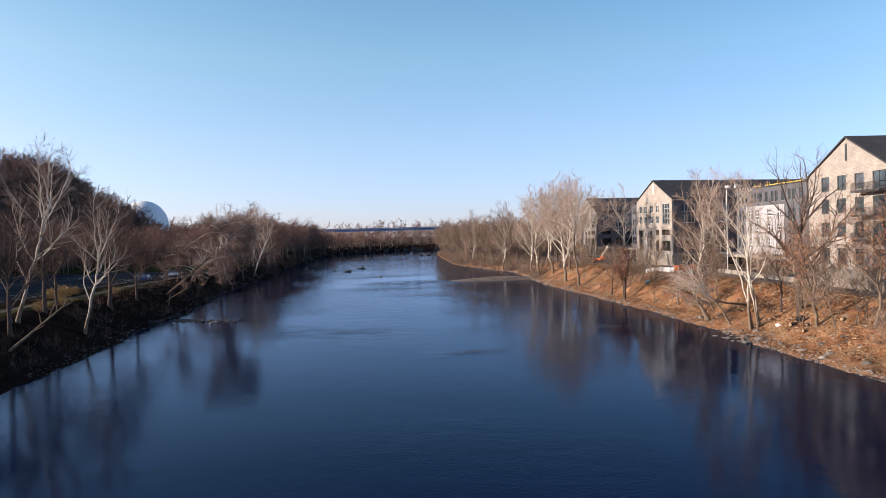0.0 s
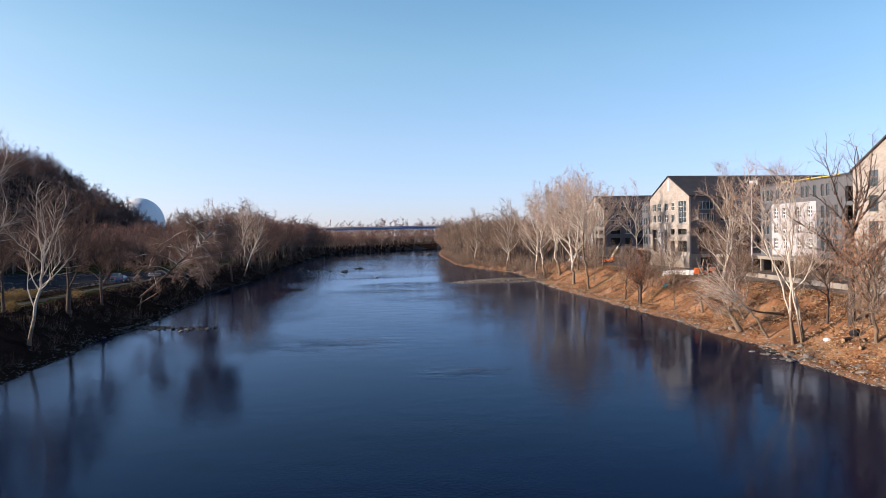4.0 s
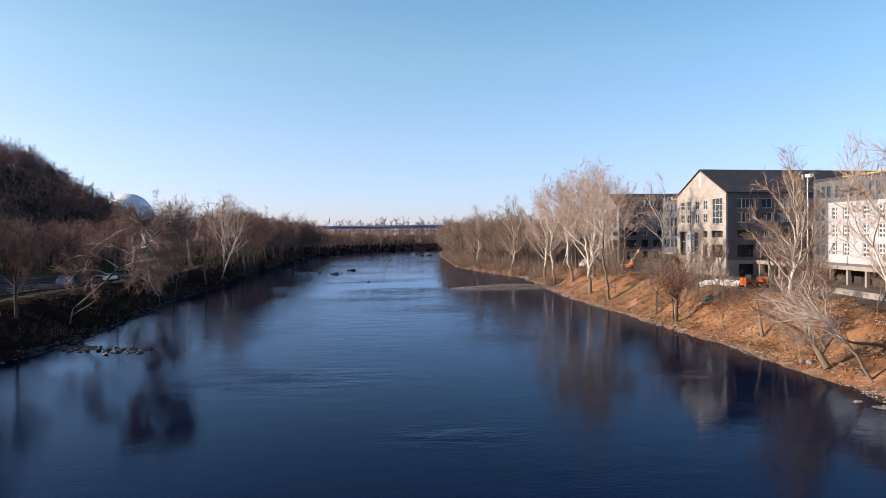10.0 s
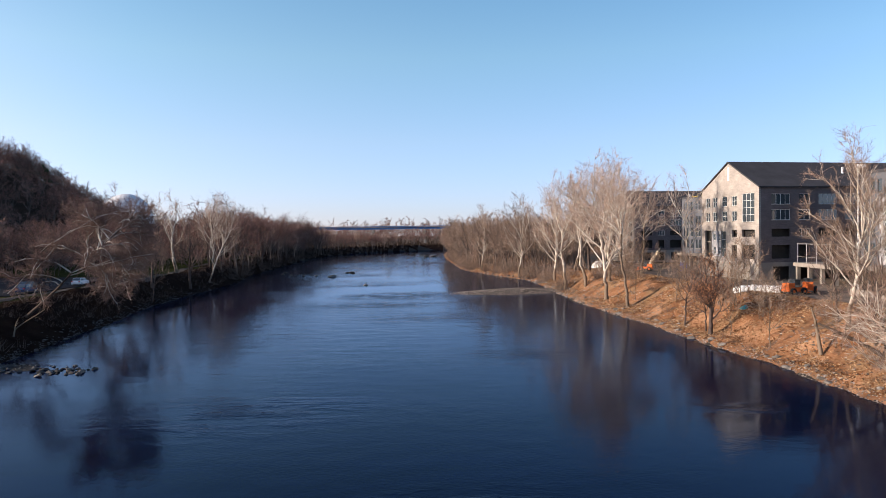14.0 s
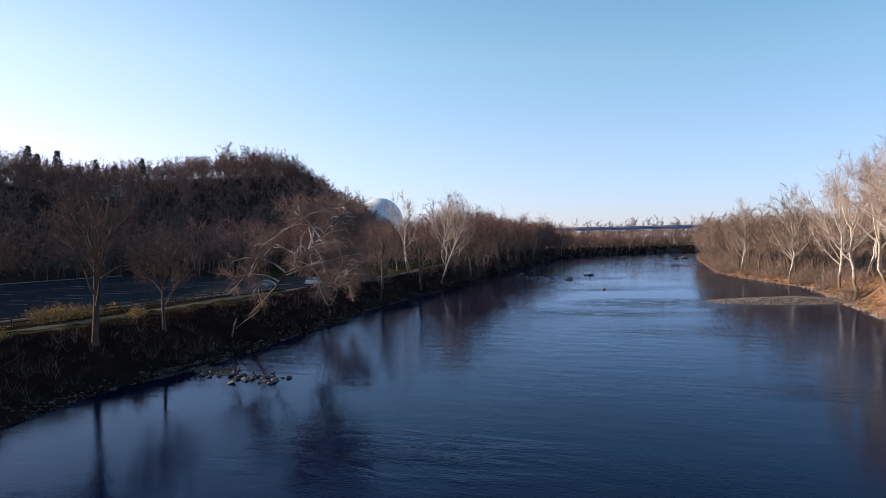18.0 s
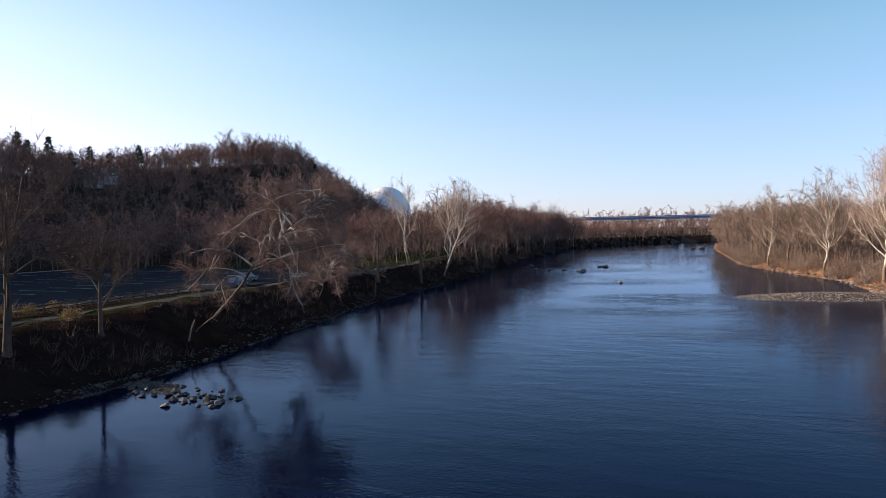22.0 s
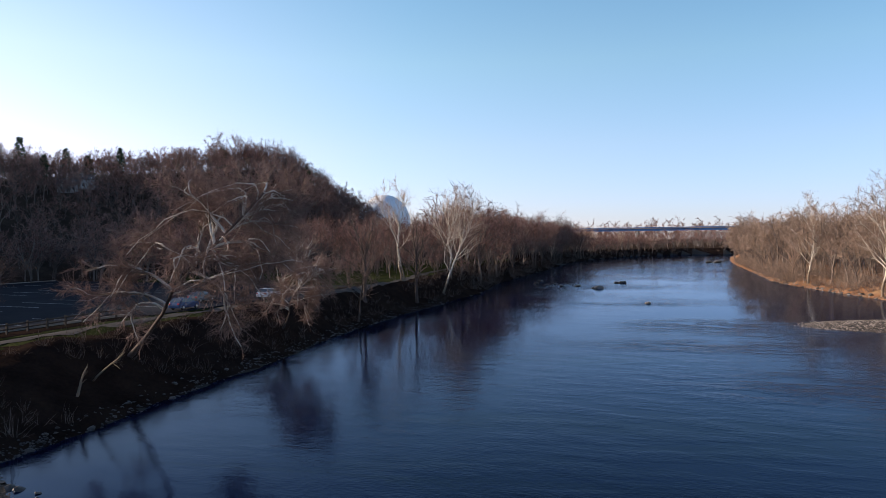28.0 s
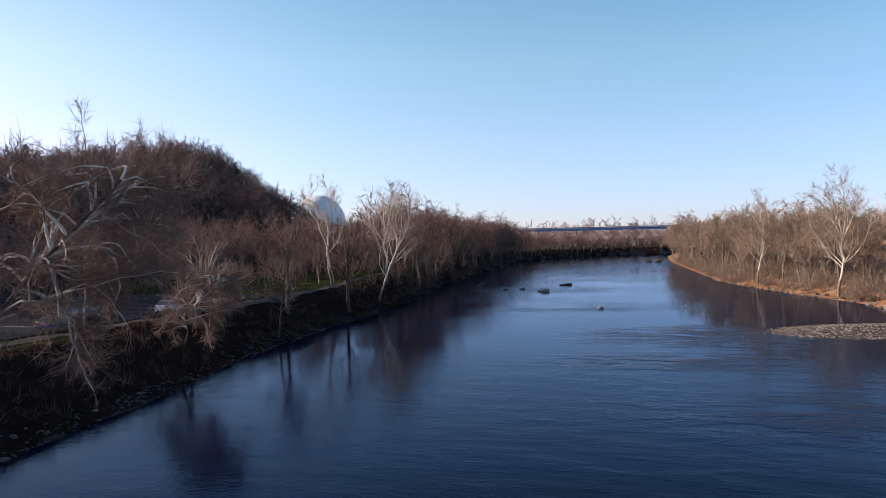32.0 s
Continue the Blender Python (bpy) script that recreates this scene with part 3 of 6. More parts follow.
            stack.append((b, bl))
        stack.append((lb[5:], size * 0.4))
    boughs = sum(len(q) for q in crown.q)
    for b, bl in stack:
        for i in range(int((2.0 + 2.1 * bl) * twigs) + 1):
            q, dd = along_line(b, rng.uniform(0.12, 1.0))
            tl = rng.uniform(0.5, 1.5) * (0.55 + 0.025 * tall)
            tw = limb_line(rng, q, branch_off(rng, dd, rng.uniform(0.35, 1.1), 0.05), tl, 2, 0.22, 0.06 - droop * 1.8)
            crown.tube(tw, np.array([0.018, 0.013, 0.007]), 3)
            n = int(8 * twigs) + 1
            fr = rng.uniform(0.1, 1.0, (n, 1))
            a = tw[0] + (tw[-1] - tw[0]) * fr
            dirs = unit(tw[-1] - tw[0]) + rng.normal(size=(n, 3)) * 0.65 + np.array([0, 0, 0.12 - droop * 2.5])
            crown.slivers(a, a + dirs * rng.uniform(0.25, 0.7, (n, 1)), np.full(n, 0.024), rng)
            if leaves and rng.random() < leaves:
                m = 5
                la = tw[-1] + rng.normal(size=(m, 3)) * 0.35
                leaf.slivers(la, la + rng.normal(size=(m, 3)) * 0.12 + [0, 0, -0.12], np.full(m, 0.11), rng)
    top_mesh = crown.mesh("crown", M[twig])
    top_mesh.materials.append(M[branch_bark or bark])
    top_mesh.polygons.foreach_set("material_index", (np.arange(len(top_mesh.polygons)) < boughs).astype(np.int32))
    return trunks, limb_meshes, top_mesh, (leaf.mesh("leaves", M["leaf_brown"]) if leaf.t else None)


TEMPLATES = {}


def make_tree(kind, x, y, turn, size, label, sink=0.0, group="bare trees on the banks", **spec):
    """A tree on the ground at x, y. Trees of one kind share their meshes."""
    if kind not in TEMPLATES:
        TEMPLATES[kind] = tree_meshes(**spec)
    trunks, limb_meshes, crown, leaf = TEMPLATES[kind]
    t = thing("tree", label, "tree", group, at=pose(x, y, float(height(x, y)) - sink, 0, 0, turn) @ Matrix.Scale(size, 4))
    for me in trunks:
        part("trunk", me, t)
    for me in limb_meshes:
        part("limb", me, t)
    part("crown", crown, t)
    if leaf:
        part("leaves", leaf, t, "withered brown leaves")
    return t


def far_template(seed, tall=14.0, wide=0.34, twigs=420, limbs=8, thin=0.08, base=0.2, forks=4):
    """A light bare tree for woods that stay far off: a trunk that forks into limbs, side branches and two orders of fine twigs."""
    rng = np.random.default_rng(seed)
    w = Wood()
    k0 = tall / 14.0
    line = limb_line(rng, (0, 0, -0.5), (rng.normal() * 0.08, rng.normal() * 0.08, 1), tall * (0.3 + 0.55 * base) + 0.5, 4, 0.07, 0.03)
    w.tube(line, 0.19 * k0 * (1 - 0.4 * np.linspace(0, 1, 5)), 4)
    mid, half = np.array([line[-1][0], line[-1][1], tall * (base + 1) / 2]), tall * (1 - base) / 2
    spans = []
    for k in range(limbs):
        u = (k + rng.uniform(0.1, 0.9)) / limbs
        a, e = k * 2.4 + rng.normal() * 0.3, math.asin(min(0.995, -0.3 + 1.3 * u))
        rr = rng.uniform(0.68, 0.92) - 0.1 * u
        target = mid + rr * np.array([math.cos(a) * math.cos(e) * wide * tall, math.sin(a) * math.cos(e) * wide * tall, math.sin(e) * half])
        p, d = along_line(line, 0.5 + 0.5 * u)
        lb = arc(rng, p, d + np.array([math.cos(a), math.sin(a), 0.25]) * 0.6, target, 4, 0.1)
        size = float(np.linalg.norm(target - p))
        w.tube(lb, 0.085 * k0 * (1 - 0.78 * np.linspace(0, 1, 5)) + 0.012, 3)
        spans.append((lb[2:], size * 0.2))
        for _ in range(forks):
            q, dd = along_line(lb, rng.uniform(0.4, 0.98))
            bl = size * rng.uniform(0.26, 0.48)
            dd = branch_off(rng, dd, rng.uniform(0.5, 1.1), 0.06)
            end = (q + dd * bl + np.array([0, 0, 0.12 * bl]) - mid) / [wide * tall, wide * tall, half]
            end = mid + end / max(1.0, float(np.linalg.norm(end)) / 0.97) * [wide * tall, wide * tall, half]
            b = arc(rng, q, dd, end, 2, 0.14)
            w.tube(b, np.array([0.042, 0.03, 0.012]) * k0, 3)
            spans.append((b, bl))
    share = np.array([sp[1] for sp in spans])
    first, second = twigs * 2 // 5, twigs - twigs * 2 // 5
    a, way = np.zeros((first, 3)), np.zeros((first, 3))
    for i, m in enumerate(rng.choice(len(spans), first, p=share / share.sum())):
        a[i], way[i] = along_line(spans[m][0], rng.uniform(0.15, 1.0))
    way = way + rng.normal(size=way.shape) * 0.8
    way /= np.linalg.norm(way, axis=1, keepdims=True)
    b = a + way * rng.uniform(0.5, 1.25, (first, 1)) * k0
    w.slivers(a, b, np.full(first, thin), rng)
    m = rng.integers(first, size=second)
    a2 = a[m] + (b - a)[m] * rng.uniform(0.2, 0.95, (second, 1))
    way = way[m] + rng.normal(size=(second, 3)) * 0.75
    w.slivers(a2, a2 + way * rng.uniform(0.3, 0.75, (second, 1)) * k0, np.full(second, thin * 0.85), rng)
    return w.arrays()


def shrub_template(seed, tall=3.0, twigs=110, thin=0.045):
    """A leafless shrub: shoots that fan out from the ground, with side twigs."""
    rng = np.random.default_rng(seed)
    w = Wood()
    a, b = [], []
    for i in range(twigs // 4):
        d = unit(np.array([rng.normal() * 0.55, rng.normal() * 0.55, 1.0]))
        p = np.array([rng.normal() * 0.35, rng.normal() * 0.35, -0.1])
        shoot = limb_line(rng, p, d, tall * rng.uniform(0.6, 1.1), 3, 0.18, -0.02)
        w.tube(shoot, np.array([0.03, 0.022, 0.014, 0.006]), 3)
        for _ in range(5):
            q, dd = along_line(shoot, rng.uniform(0.2, 1.0))
            a.append(q)
            b.append(q + unit(dd + rng.normal(size=3) * 0.8) * rng.uniform(0.3, 0.9) * tall / 3)
    w.slivers(a, b, np.full(len(a), thin), rng)
    return w.arrays()


FAR = [far_template(900 + k, tall=rt, wide=rw, twigs=560, limbs=8, thin=0.15, base=0.04, forks=2) for k, (rt, rw) in enumerate(((14, 0.38), (15.5, 0.34), (12.5, 0.42), (16.0, 0.36), (11, 0.46)))]
MID = [far_template(930 + k, tall=rt, wide=rw, twigs=1000, limbs=10, thin=0.09, base=0.1, forks=3) for k, (rt, rw) in enumerate(((14, 0.34), (16, 0.3), (12, 0.4), (15, 0.32), (10.5, 0.42)))]
RIDGE = [far_template(945 + k, tall=rt, wide=rw, twigs=1300, limbs=12, thin=0.1, base=0.14, forks=3) for k, (rt, rw) in enumerate(((16, 0.4), (18, 0.34), (14, 0.46)))]
DISTANT = [far_template(960 + k, tall=rt, wide=rw, twigs=240, limbs=6, thin=0.17, base=0.05, forks=1) for k, (rt, rw) in enumerate(((13, 0.42), (15, 0.38), (11.5, 0.48)))]
SPARE = [far_template(985 + k, tall=rt, wide=rw, twigs=520, limbs=11, thin=0.07, base=0.25) for k, (rt, rw) in enumerate(((15, 0.34), (17, 0.3), (14, 0.4)))]
SCRUB = [shrub_template(990 + k, tall=rt, twigs=44, thin=0.06) for k, rt in enumerate((3.0, 2.6, 3.4))]
SHRUB = [shrub_template(970 + k, tall=rt) for k, rt in enumerate((3.0, 2.4, 3.6))]


def woods(name, label, spots, mat, seed, category="woodland", kinds=None, bark="wood_limb"):
    """Many trees joined into one piece of far woodland: spots of (x, y, size)."""
    rng = np.random.default_rng(seed)
    V, Q, T, n = [], [], [], 0
    spots = np.asarray(spots, float)
    z = height(spots[:, 0], spots[:, 1])
    for (x, y, s), h in zip(spots, z):
        kit = kinds or FAR
        v, q, t = kit[rng.integers(len(kit))]
        a = rng.uniform(0, 6.283)
        c, si = math.cos(a) * s, math.sin(a) * s
        zz = s * rng.uniform(0.92, 1.08)
        V.append(np.stack([v[:, 0] * c - v[:, 1] * si + x, v[:, 0] * si + v[:, 1] * c + y, v[:, 2] * zz + h - 0.3], -1))
        Q.append(q + n)
        T.append(t + n)
        n += len(v)
    me = fast_mesh(name, np.concatenate(V), np.concatenate(Q), np.concatenate(T), mat, smooth=False)
    me.materials.append(M[bark])
    nq = sum(len(q) for q in Q)
    me.polygons.foreach_set("material_index", (np.arange(len(me.polygons)) < nq).astype(np.int32))
    return thing(name, label, category, kind="stuff", data=me)


def scatter(rng, x0, x1, y0, y1, gap, keep, size=(0.8, 1.2)):
    out = []
    for y in np.arange(y0, y1, gap):
        for x in np.arange(x0, x1, gap):
            px, py = x + rng.uniform(-0.5, 0.5) * gap, y + rng.uniform(-0.5, 0.5) * gap
            if keep(px, py):
                out.append((px, py, rng.uniform(*size)))
    return out

# ---- buildings on the east bank ----
M["stone_wall"] = material("buff_stone_facing", (0.37, 0.325, 0.285), 0.9, 0.16, 0.5, 6.0, 0.3, 0.02, tint=(0.45, 0.40, 0.35))
M["dark_brick"] = material("charcoal_brick", (0.15, 0.125, 0.125), 0.85, 0.2, 0.4, 8.0, 0.3, 0.02)
def coursed(m, width, high):
    """Lays courses over a wall's surface: thin darker joints and stones of uneven tone, along the wall's y and z."""
    n, l = m.node_tree.nodes, m.node_tree.links
    b = n["Principled BSDF"]
    old = b.inputs["Base Color"].links[0].from_socket
    co, sep, com, brick, mix = (n.new("ShaderNode" + k) for k in ("TexCoord", "SeparateXYZ", "CombineXYZ", "TexBrick", "Mix"))
    l.new(co.outputs["Object"], sep.inputs[0])
    l.new(sep.outputs["Y"], com.inputs[0])
    l.new(sep.outputs["Z"], com.inputs[1])
    l.new(com.outputs[0], brick.inputs["Vector"])
    brick.inputs["Color1"].default_value, brick.inputs["Color2"].default_value, brick.inputs["Mortar"].default_value = (1.1, 1.09, 1.08, 1), (0.86, 0.86, 0.87, 1), (0.78, 0.78, 0.79, 1)
    for name, val in (("Scale", 1.0), ("Mortar Size", 0.018), ("Brick Width", width), ("Row Height", high)):
        brick.inputs[name].default_value = val
    mix.data_type, mix.blend_type = 'RGBA', 'MULTIPLY'
    mix.inputs[0].default_value = 1.0
    l.new(old, mix.inputs[6])
    l.new(brick.outputs["Color"], mix.inputs[7])
    l.new(mix.outputs[2], b.inputs["Base Color"])


coursed(M["stone_wall"], 0.55, 0.2)
coursed(M["dark_brick"], 0.5, 0.16)
M["roof"] = material("charcoal_shingles", (0.055, 0.052, 0.056), 0.9, 0.25, 0.4, 9.0, 0.5, 0.03)
M["concrete"] = material("grey_concrete", (0.28, 0.245, 0.21), 0.85, 0.2, 0.35, 6.0, 0.3, 0.02)
M["grey_panel"] = material("grey_cladding", (0.115, 0.115, 0.125), 0.7, 0.1, 0.3, 8.0, 0.1, 0.01)
M["white_panel"] = material("white_sheathing", (0.41, 0.40, 0.41), 0.75, 0.07, 0.4, 6.0, 0.1, 0.01)
M["frame_dark"] = material("dark_window_frame", (0.05, 0.055, 0.06), 0.5, 0.1, 2.0, 20.0, 0)
M["frame_white"] = material("white_trim", (0.75, 0.74, 0.72), 0.6, 0.08, 2.0, 20.0, 0)
# the dark of rooms and garage behind the openings, painted as a colour
M["interior"] = material("unlit_dark_paint", (0.05, 0.045, 0.04), 0.9, 0.2, 0.5, 3.0, 0)
M["yellow"] = material("yellow_sheathing_edge", (0.48, 0.36, 0.08), 0.7, 0.15, 1.0, 8.0, 0)


def glass_material():
    m = bpy.data.materials.new("window_glass")
    m.use_nodes = True
    b = m.node_tree.nodes["Principled BSDF"]
    b.inputs["Base Color"].default_value = (0.05, 0.065, 0.075, 1)
    b.inputs["Roughness"].default_value = 0.05
    b.inputs["Specular IOR Level"].default_value = 0.8
    b.inputs["Coat Weight"].default_value = 0.4
    return m


M["glass"] = glass_material()


def pierced(name, ys, zs, solid, x0, x1, mat):
    """One connected plate between x0 and x1 over a grid of y and z lines; solid(ym, zm) tells which cells are filled."""
    ny, nz = len(ys) - 1, len(zs) - 1
    full = [[solid((ys[i] + ys[i + 1]) / 2, (zs[k] + zs[k + 1]) / 2) for k in range(nz)] for i in range(ny)]
    ids, v, f = {}, [], []

    def at(s, i, k):
        if (s, i, k) not in ids:
            ids[s, i, k] = len(v)
            v.append((x1 if s else x0, ys[i], zs[k]))
        return ids[s, i, k]

    def filled(i, k):
        return 0 <= i < ny and 0 <= k < nz and full[i][k]

    for i in range(ny):
        for k in range(nz):
            if not full[i][k]:
                continue
            f.append([at(0, i, k), at(0, i, k + 1), at(0, i + 1, k + 1), at(0, i + 1, k)])
            f.append([at(1, i, k), at(1, i + 1, k), at(1, i + 1, k + 1), at(1, i, k + 1)])
            for di, dk, p, q in ((-1, 0, (i, k), (i, k + 1)), (1, 0, (i + 1, k + 1), (i + 1, k)), (0, -1, (i + 1, k), (i, k)), (0, 1, (i, k + 1), (i + 1, k + 1))):
                if not filled(i + di, k + dk):
                    f.append([at(0, *q), at(0, *p), at(1, *p), at(1, *q)])
    return mesh_from(name, v, f, mat)


def wall_mesh(name, width, z0, z1, holes, thick, mat):
    """A wall along +y from 0 to width with its outer face at x = 0 and rectangular holes (y0, y1, z0, z1)."""
    ys = sorted({0.0, width, *[v for h in holes for v in h[:2]]})
    zs = sorted({z0, z1, *[v for h in holes for v in h[2:]]})
    return pierced(name, ys, zs, lambda y, z: not any(h[0] < y < h[1] and h[2] < z < h[3] for h in holes), 0.0, thick, mat)


WINDOWS = {}


def add_window(parent, y0, y1, z0, z1, cols=2, rows=1, frame_mat="frame_dark", at=None, bar=0.06):
    """A window set in a wall's hole: frame with mullions, single panes and a sill. Wall coordinates as wall_mesh."""
    w, h = round(y1 - y0, 2), round(z1 - z0, 2)
    key = (w, h, cols, rows, frame_mat, bar)
    t = 0.07
    pw, ph = (w - 2 * t - bar * (cols - 1)) / cols, (h - 2 * t - bar * (rows - 1)) / rows
    if key not in WINDOWS:
        gy = [0.0] + [t + k * (pw + bar) + e for k in range(cols) for e in (0, pw)] + [w]
        gz = [0.0] + [t + k * (ph + bar) + e for k in range(rows) for e in (0, ph)] + [h]
        fm = pierced("window_frame", gy, gz, lambda y, z: not (any(gy[2 * k + 1] < y < gy[2 * k + 2] for k in range(cols)) and any(gz[2 * k + 1] < z < gz[2 * k + 2] for k in range(rows))), 0.10, 0.20, M[frame_mat])
        pm = Boxes().box(0.145, 0.16, -0.01, pw + 0.01, -0.01, ph + 0.01).mesh("pane", M["glass"])
        sm = Boxes().box(-0.05, 0.22, -0.05, w + 0.05, -0.12, -0.004).mesh("sill", M["concrete"])
        WINDOWS[key] = (fm, pm, sm)
    fm, pm, sm = WINDOWS[key]
    win = part("window", fm, parent, m=(at or Matrix()) @ pose(0, y0, z0))
    for i in range(cols):
        for k in range(rows):
            part("pane", pm, win, m=pose(0, t + i * (pw + bar), t + k * (ph + bar)))
    part("sill", sm, win)
    return win


def gable_building(cx, cy, rz, label, base=5.0, width=20.0, length=60.0, eave=23.5, ridge=28.9, balconies=False, finished=False):
    """A long gabled apartment block; its gable stands over cx, cy and faces west."""
    b = thing("apartment_building", label, "building", "apartment blocks on the river bank", at=pose(cx, cy, 0, 0, 0, rz))
    half = width / 2
    side = 4.4
    rows = [(20.1, 22.1), (17.1, 19.1)]
    holes, wins, open_holes = [], [], []
    if finished:
        cols = [0.23, 0.44, 0.65]
        for z0, z1 in ((20.9, 23.2), (17.3, 19.6), (13.6, 15.9), (9.2, 11.8)):
            for c in cols:
                y = width * (1 - c)
                wins.append((y - 1.1, y + 1.1, z0, z1, 2, 2))
            wins.append((0.3, width * 0.2, z0 - 0.5, z1, 3, 1))
    else:
        for z0, z1 in rows:
            for c in (0.12, 0.255, 0.43, 0.6):
                y = width * (1 - c)
                wins.append((y - 0.85, y + 0.85, z0, z1, 2, 2))
        wins.append((width * 0.07, width * 0.27, 16.8, 22.4, 3, 4))
        for c, hw, za, zb in ((0.12, 1.1, 9.6, 15.2), (0.6, 0.9, 13.9, 15.3), (0.6, 0.9, 9.6, 12.3), (0.83, 2.1, 13.9, 15.3), (0.83, 2.1, 9.6, 12.3)):
            y = width * (1 - c)
            open_holes.append((y - hw, y + hw, za, zb))
        wins.append((width * 0.55, width * 0.63, 9.8, 15.1, 1, 3))
        open_holes.append((width * 0.64, width * 0.82, 9.8, 15.1))
    holes = [w[:4] for w in wins] + open_holes
    gable_wall = part("gable_wall", wall_mesh("gable_wall", width, base, eave, holes, 0.45, M["stone_wall"]), b, "buff stone gable wall", pose(0, -half, 0))
    for y0, y1, z0, z1, c, r in wins:
        add_window(b, y0, y1, z0, z1, c, r, "frame_dark" if finished else "frame_white", pose(0, -half, 0))
    if not finished:
        small = [(y, y + 0.9, z, z + 1.5, 2, 2) for y in (0.35, 2.2) for z in (10.3, 13.1)]
        place = pose(0.2, -half + width * 0.64 + 0.004, 0)
        part("sheathing", wall_mesh("sheathing", width * 0.18 - 0.008, 9.804, 15.096, [w[:4] for w in small], 0.2, M["white_panel"]), b, "white sheathing in a wall opening", place)
        for w in small:
            add_window(b, *w, frame_mat="frame_white", at=place)
    tri = Boxes()
    tri.v = [(x, y, z) for x in (0, 0.45) for y, z in ((-half, eave), (half, eave), (0, ridge - 0.15))]
    tri.f = [[0, 2, 1], [3, 4, 5], [0, 3, 5, 2], [2, 5, 4, 1], [1, 4, 3, 0]]
    part("gable", tri.mesh("gable", M["stone_wall"]), b)
    if base < 8:
        part("plinth", Boxes().box(-0.12, -0.004, -half, half, base, 8.6).mesh("plinth", M["concrete"]), b, "pale concrete base")
    part("vent_slot", Boxes().box(-0.03, 0.1, -0.28, 0.28, ridge - 3.6, ridge - 0.9).mesh("vent_slot", M["frame_white" if not finished else "frame_dark"]), b, "narrow slot near the peak")
    for sgn, nm in ((-1, "south_wall"), (1, "north_wall")):
        swins, sopen = [], []
        x = 2.2
        k = 0
        while x + 3.6 < length:
            wd = 4.0 if k % 2 == 0 else 2.3
            for z0, z1 in rows:
                swins.append((x, x + wd, z0, z1, 4 if wd > 3 else 2, 1))
            (swins if k % 3 == 1 else sopen).append((x, x + wd, 13.9, 15.4) + ((4, 1) if k % 3 == 1 else ()))
            sopen.append((x, x + wd, 9.7, 12.3))
            if sgn < 0:
                sopen.append((x + 0.3, x + wd, 5.6, 8.2))
            x += wd + 1.9
            k += 1
        hs = [w[:4] for w in swins] + sopen
        turn = pose(0.45, sgn * half, 0, 0, 0, -90) if sgn > 0 else pose(0.45, -half, 0, 0, 0, -90) @ Matrix.Scale(-1, 4, (1, 0, 0))
        w = part(nm, wall_mesh(nm, length, 9.0 if sgn < 0 else base, eave, [h for h in hs if h[2] > 9 or sgn > 0], 0.45, M["dark_brick"]), b, "charcoal brick side wall", turn)
        for y0, y1, z0, z1, c, r in swins:
            add_window(b, y0, y1, z0, z1, c, r, "frame_white", at=turn)
        if sgn < 0:
            part("garage_wall", wall_mesh("garage_wall", length, base, 9.0 - 0.004, [h for h in hs if h[2] < 9], 0.5, M["concrete"]), b, "concrete lower storey with open bays", turn)
    part("core", Boxes().box(0.8, length + 0.2, -half + 1.2, half - 1.2, base - 0.5, eave - 0.3).mesh("core", M["interior"]), b, "solid dark block for the unlit inner rooms")
    for z in (9.1, 12.7, 16.1, 19.4):
        part("floor_slab", Boxes().box(0.5, length, -half + 0.5, half - 0.5, z, z + 0.3).mesh("floor_slab", M["concrete"]), b)
    part("end_wall", Boxes().box(length + 0.2, length + 0.65, -half, half, base, eave).mesh("end_wall", M["dark_brick"]), b)
    t = 0.28
    for sgn in (-1, 1):
        r = Boxes()
        over = half + 0.45
        ez = eave - 0.45 * (ridge - eave) / half
        ring = [(sgn * over, ez), (0, ridge), (0, ridge + t), (sgn * over, ez + t)]
        r.v = [(x, y, z) for x in (-0.25, length + 0.9) for y, z in ring]
        r.f = [[0, 1, 2, 3], [7, 6, 5, 4], [0, 4, 5, 1], [1, 5, 6, 2], [2, 6, 7, 3], [3, 7, 4, 0]]
        part("roof", r.mesh("roof", M["roof"]), b, "charcoal shingle roof slope")
    part("vent_pipe", Boxes().box(22, 22.35, -5.2, -4.85, ridge - 3.5, ridge - 1.2).mesh("vent_pipe", M["frame_white"]), b, "white roof vent pipe")
    if balconies:
        for z in (12.9, 16.6, 20.2):
            bal = part("balcony", Boxes().box(-1.7, -0.004, -half + 0.2, -3.7, z, z + 0.3).mesh("balcony", M["frame_dark"]), b, "dark steel balcony")
            for s in (-half + 0.2, -3.76):
                part("handrail", Boxes().box(-1.7, -0.004, s, s + 0.06, z + 1.3, z + 1.37).mesh("handrail", M["frame_dark"]), bal)
            part("handrail", Boxes().box(-1.76, -1.704, -half + 0.2, -3.7, z + 1.3, z + 1.37).mesh("handrail", M["frame_dark"]), bal)
            post = Boxes().box(-1.75, -1.71, 0, 0.04, 0.304, 1.3).mesh("baluster", M["frame_dark"])
            for k in range(36):
                part("baluster", post, bal, m=pose(0, -half + 0.25 + k * 0.187, z))
    return b


gable_building(61.5, 110.0, 2.0, "buff stone gabled apartment block with dark windows and balconies", balconies=True, finished=True, width=21)
gable_building(58.2, 198.4, 11.3, "gabled apartment block under construction, buff stone gable and charcoal brick sides")
gable_building(60.5, 299.0, 8.0, "far gabled apartment block with buff gable and charcoal side")


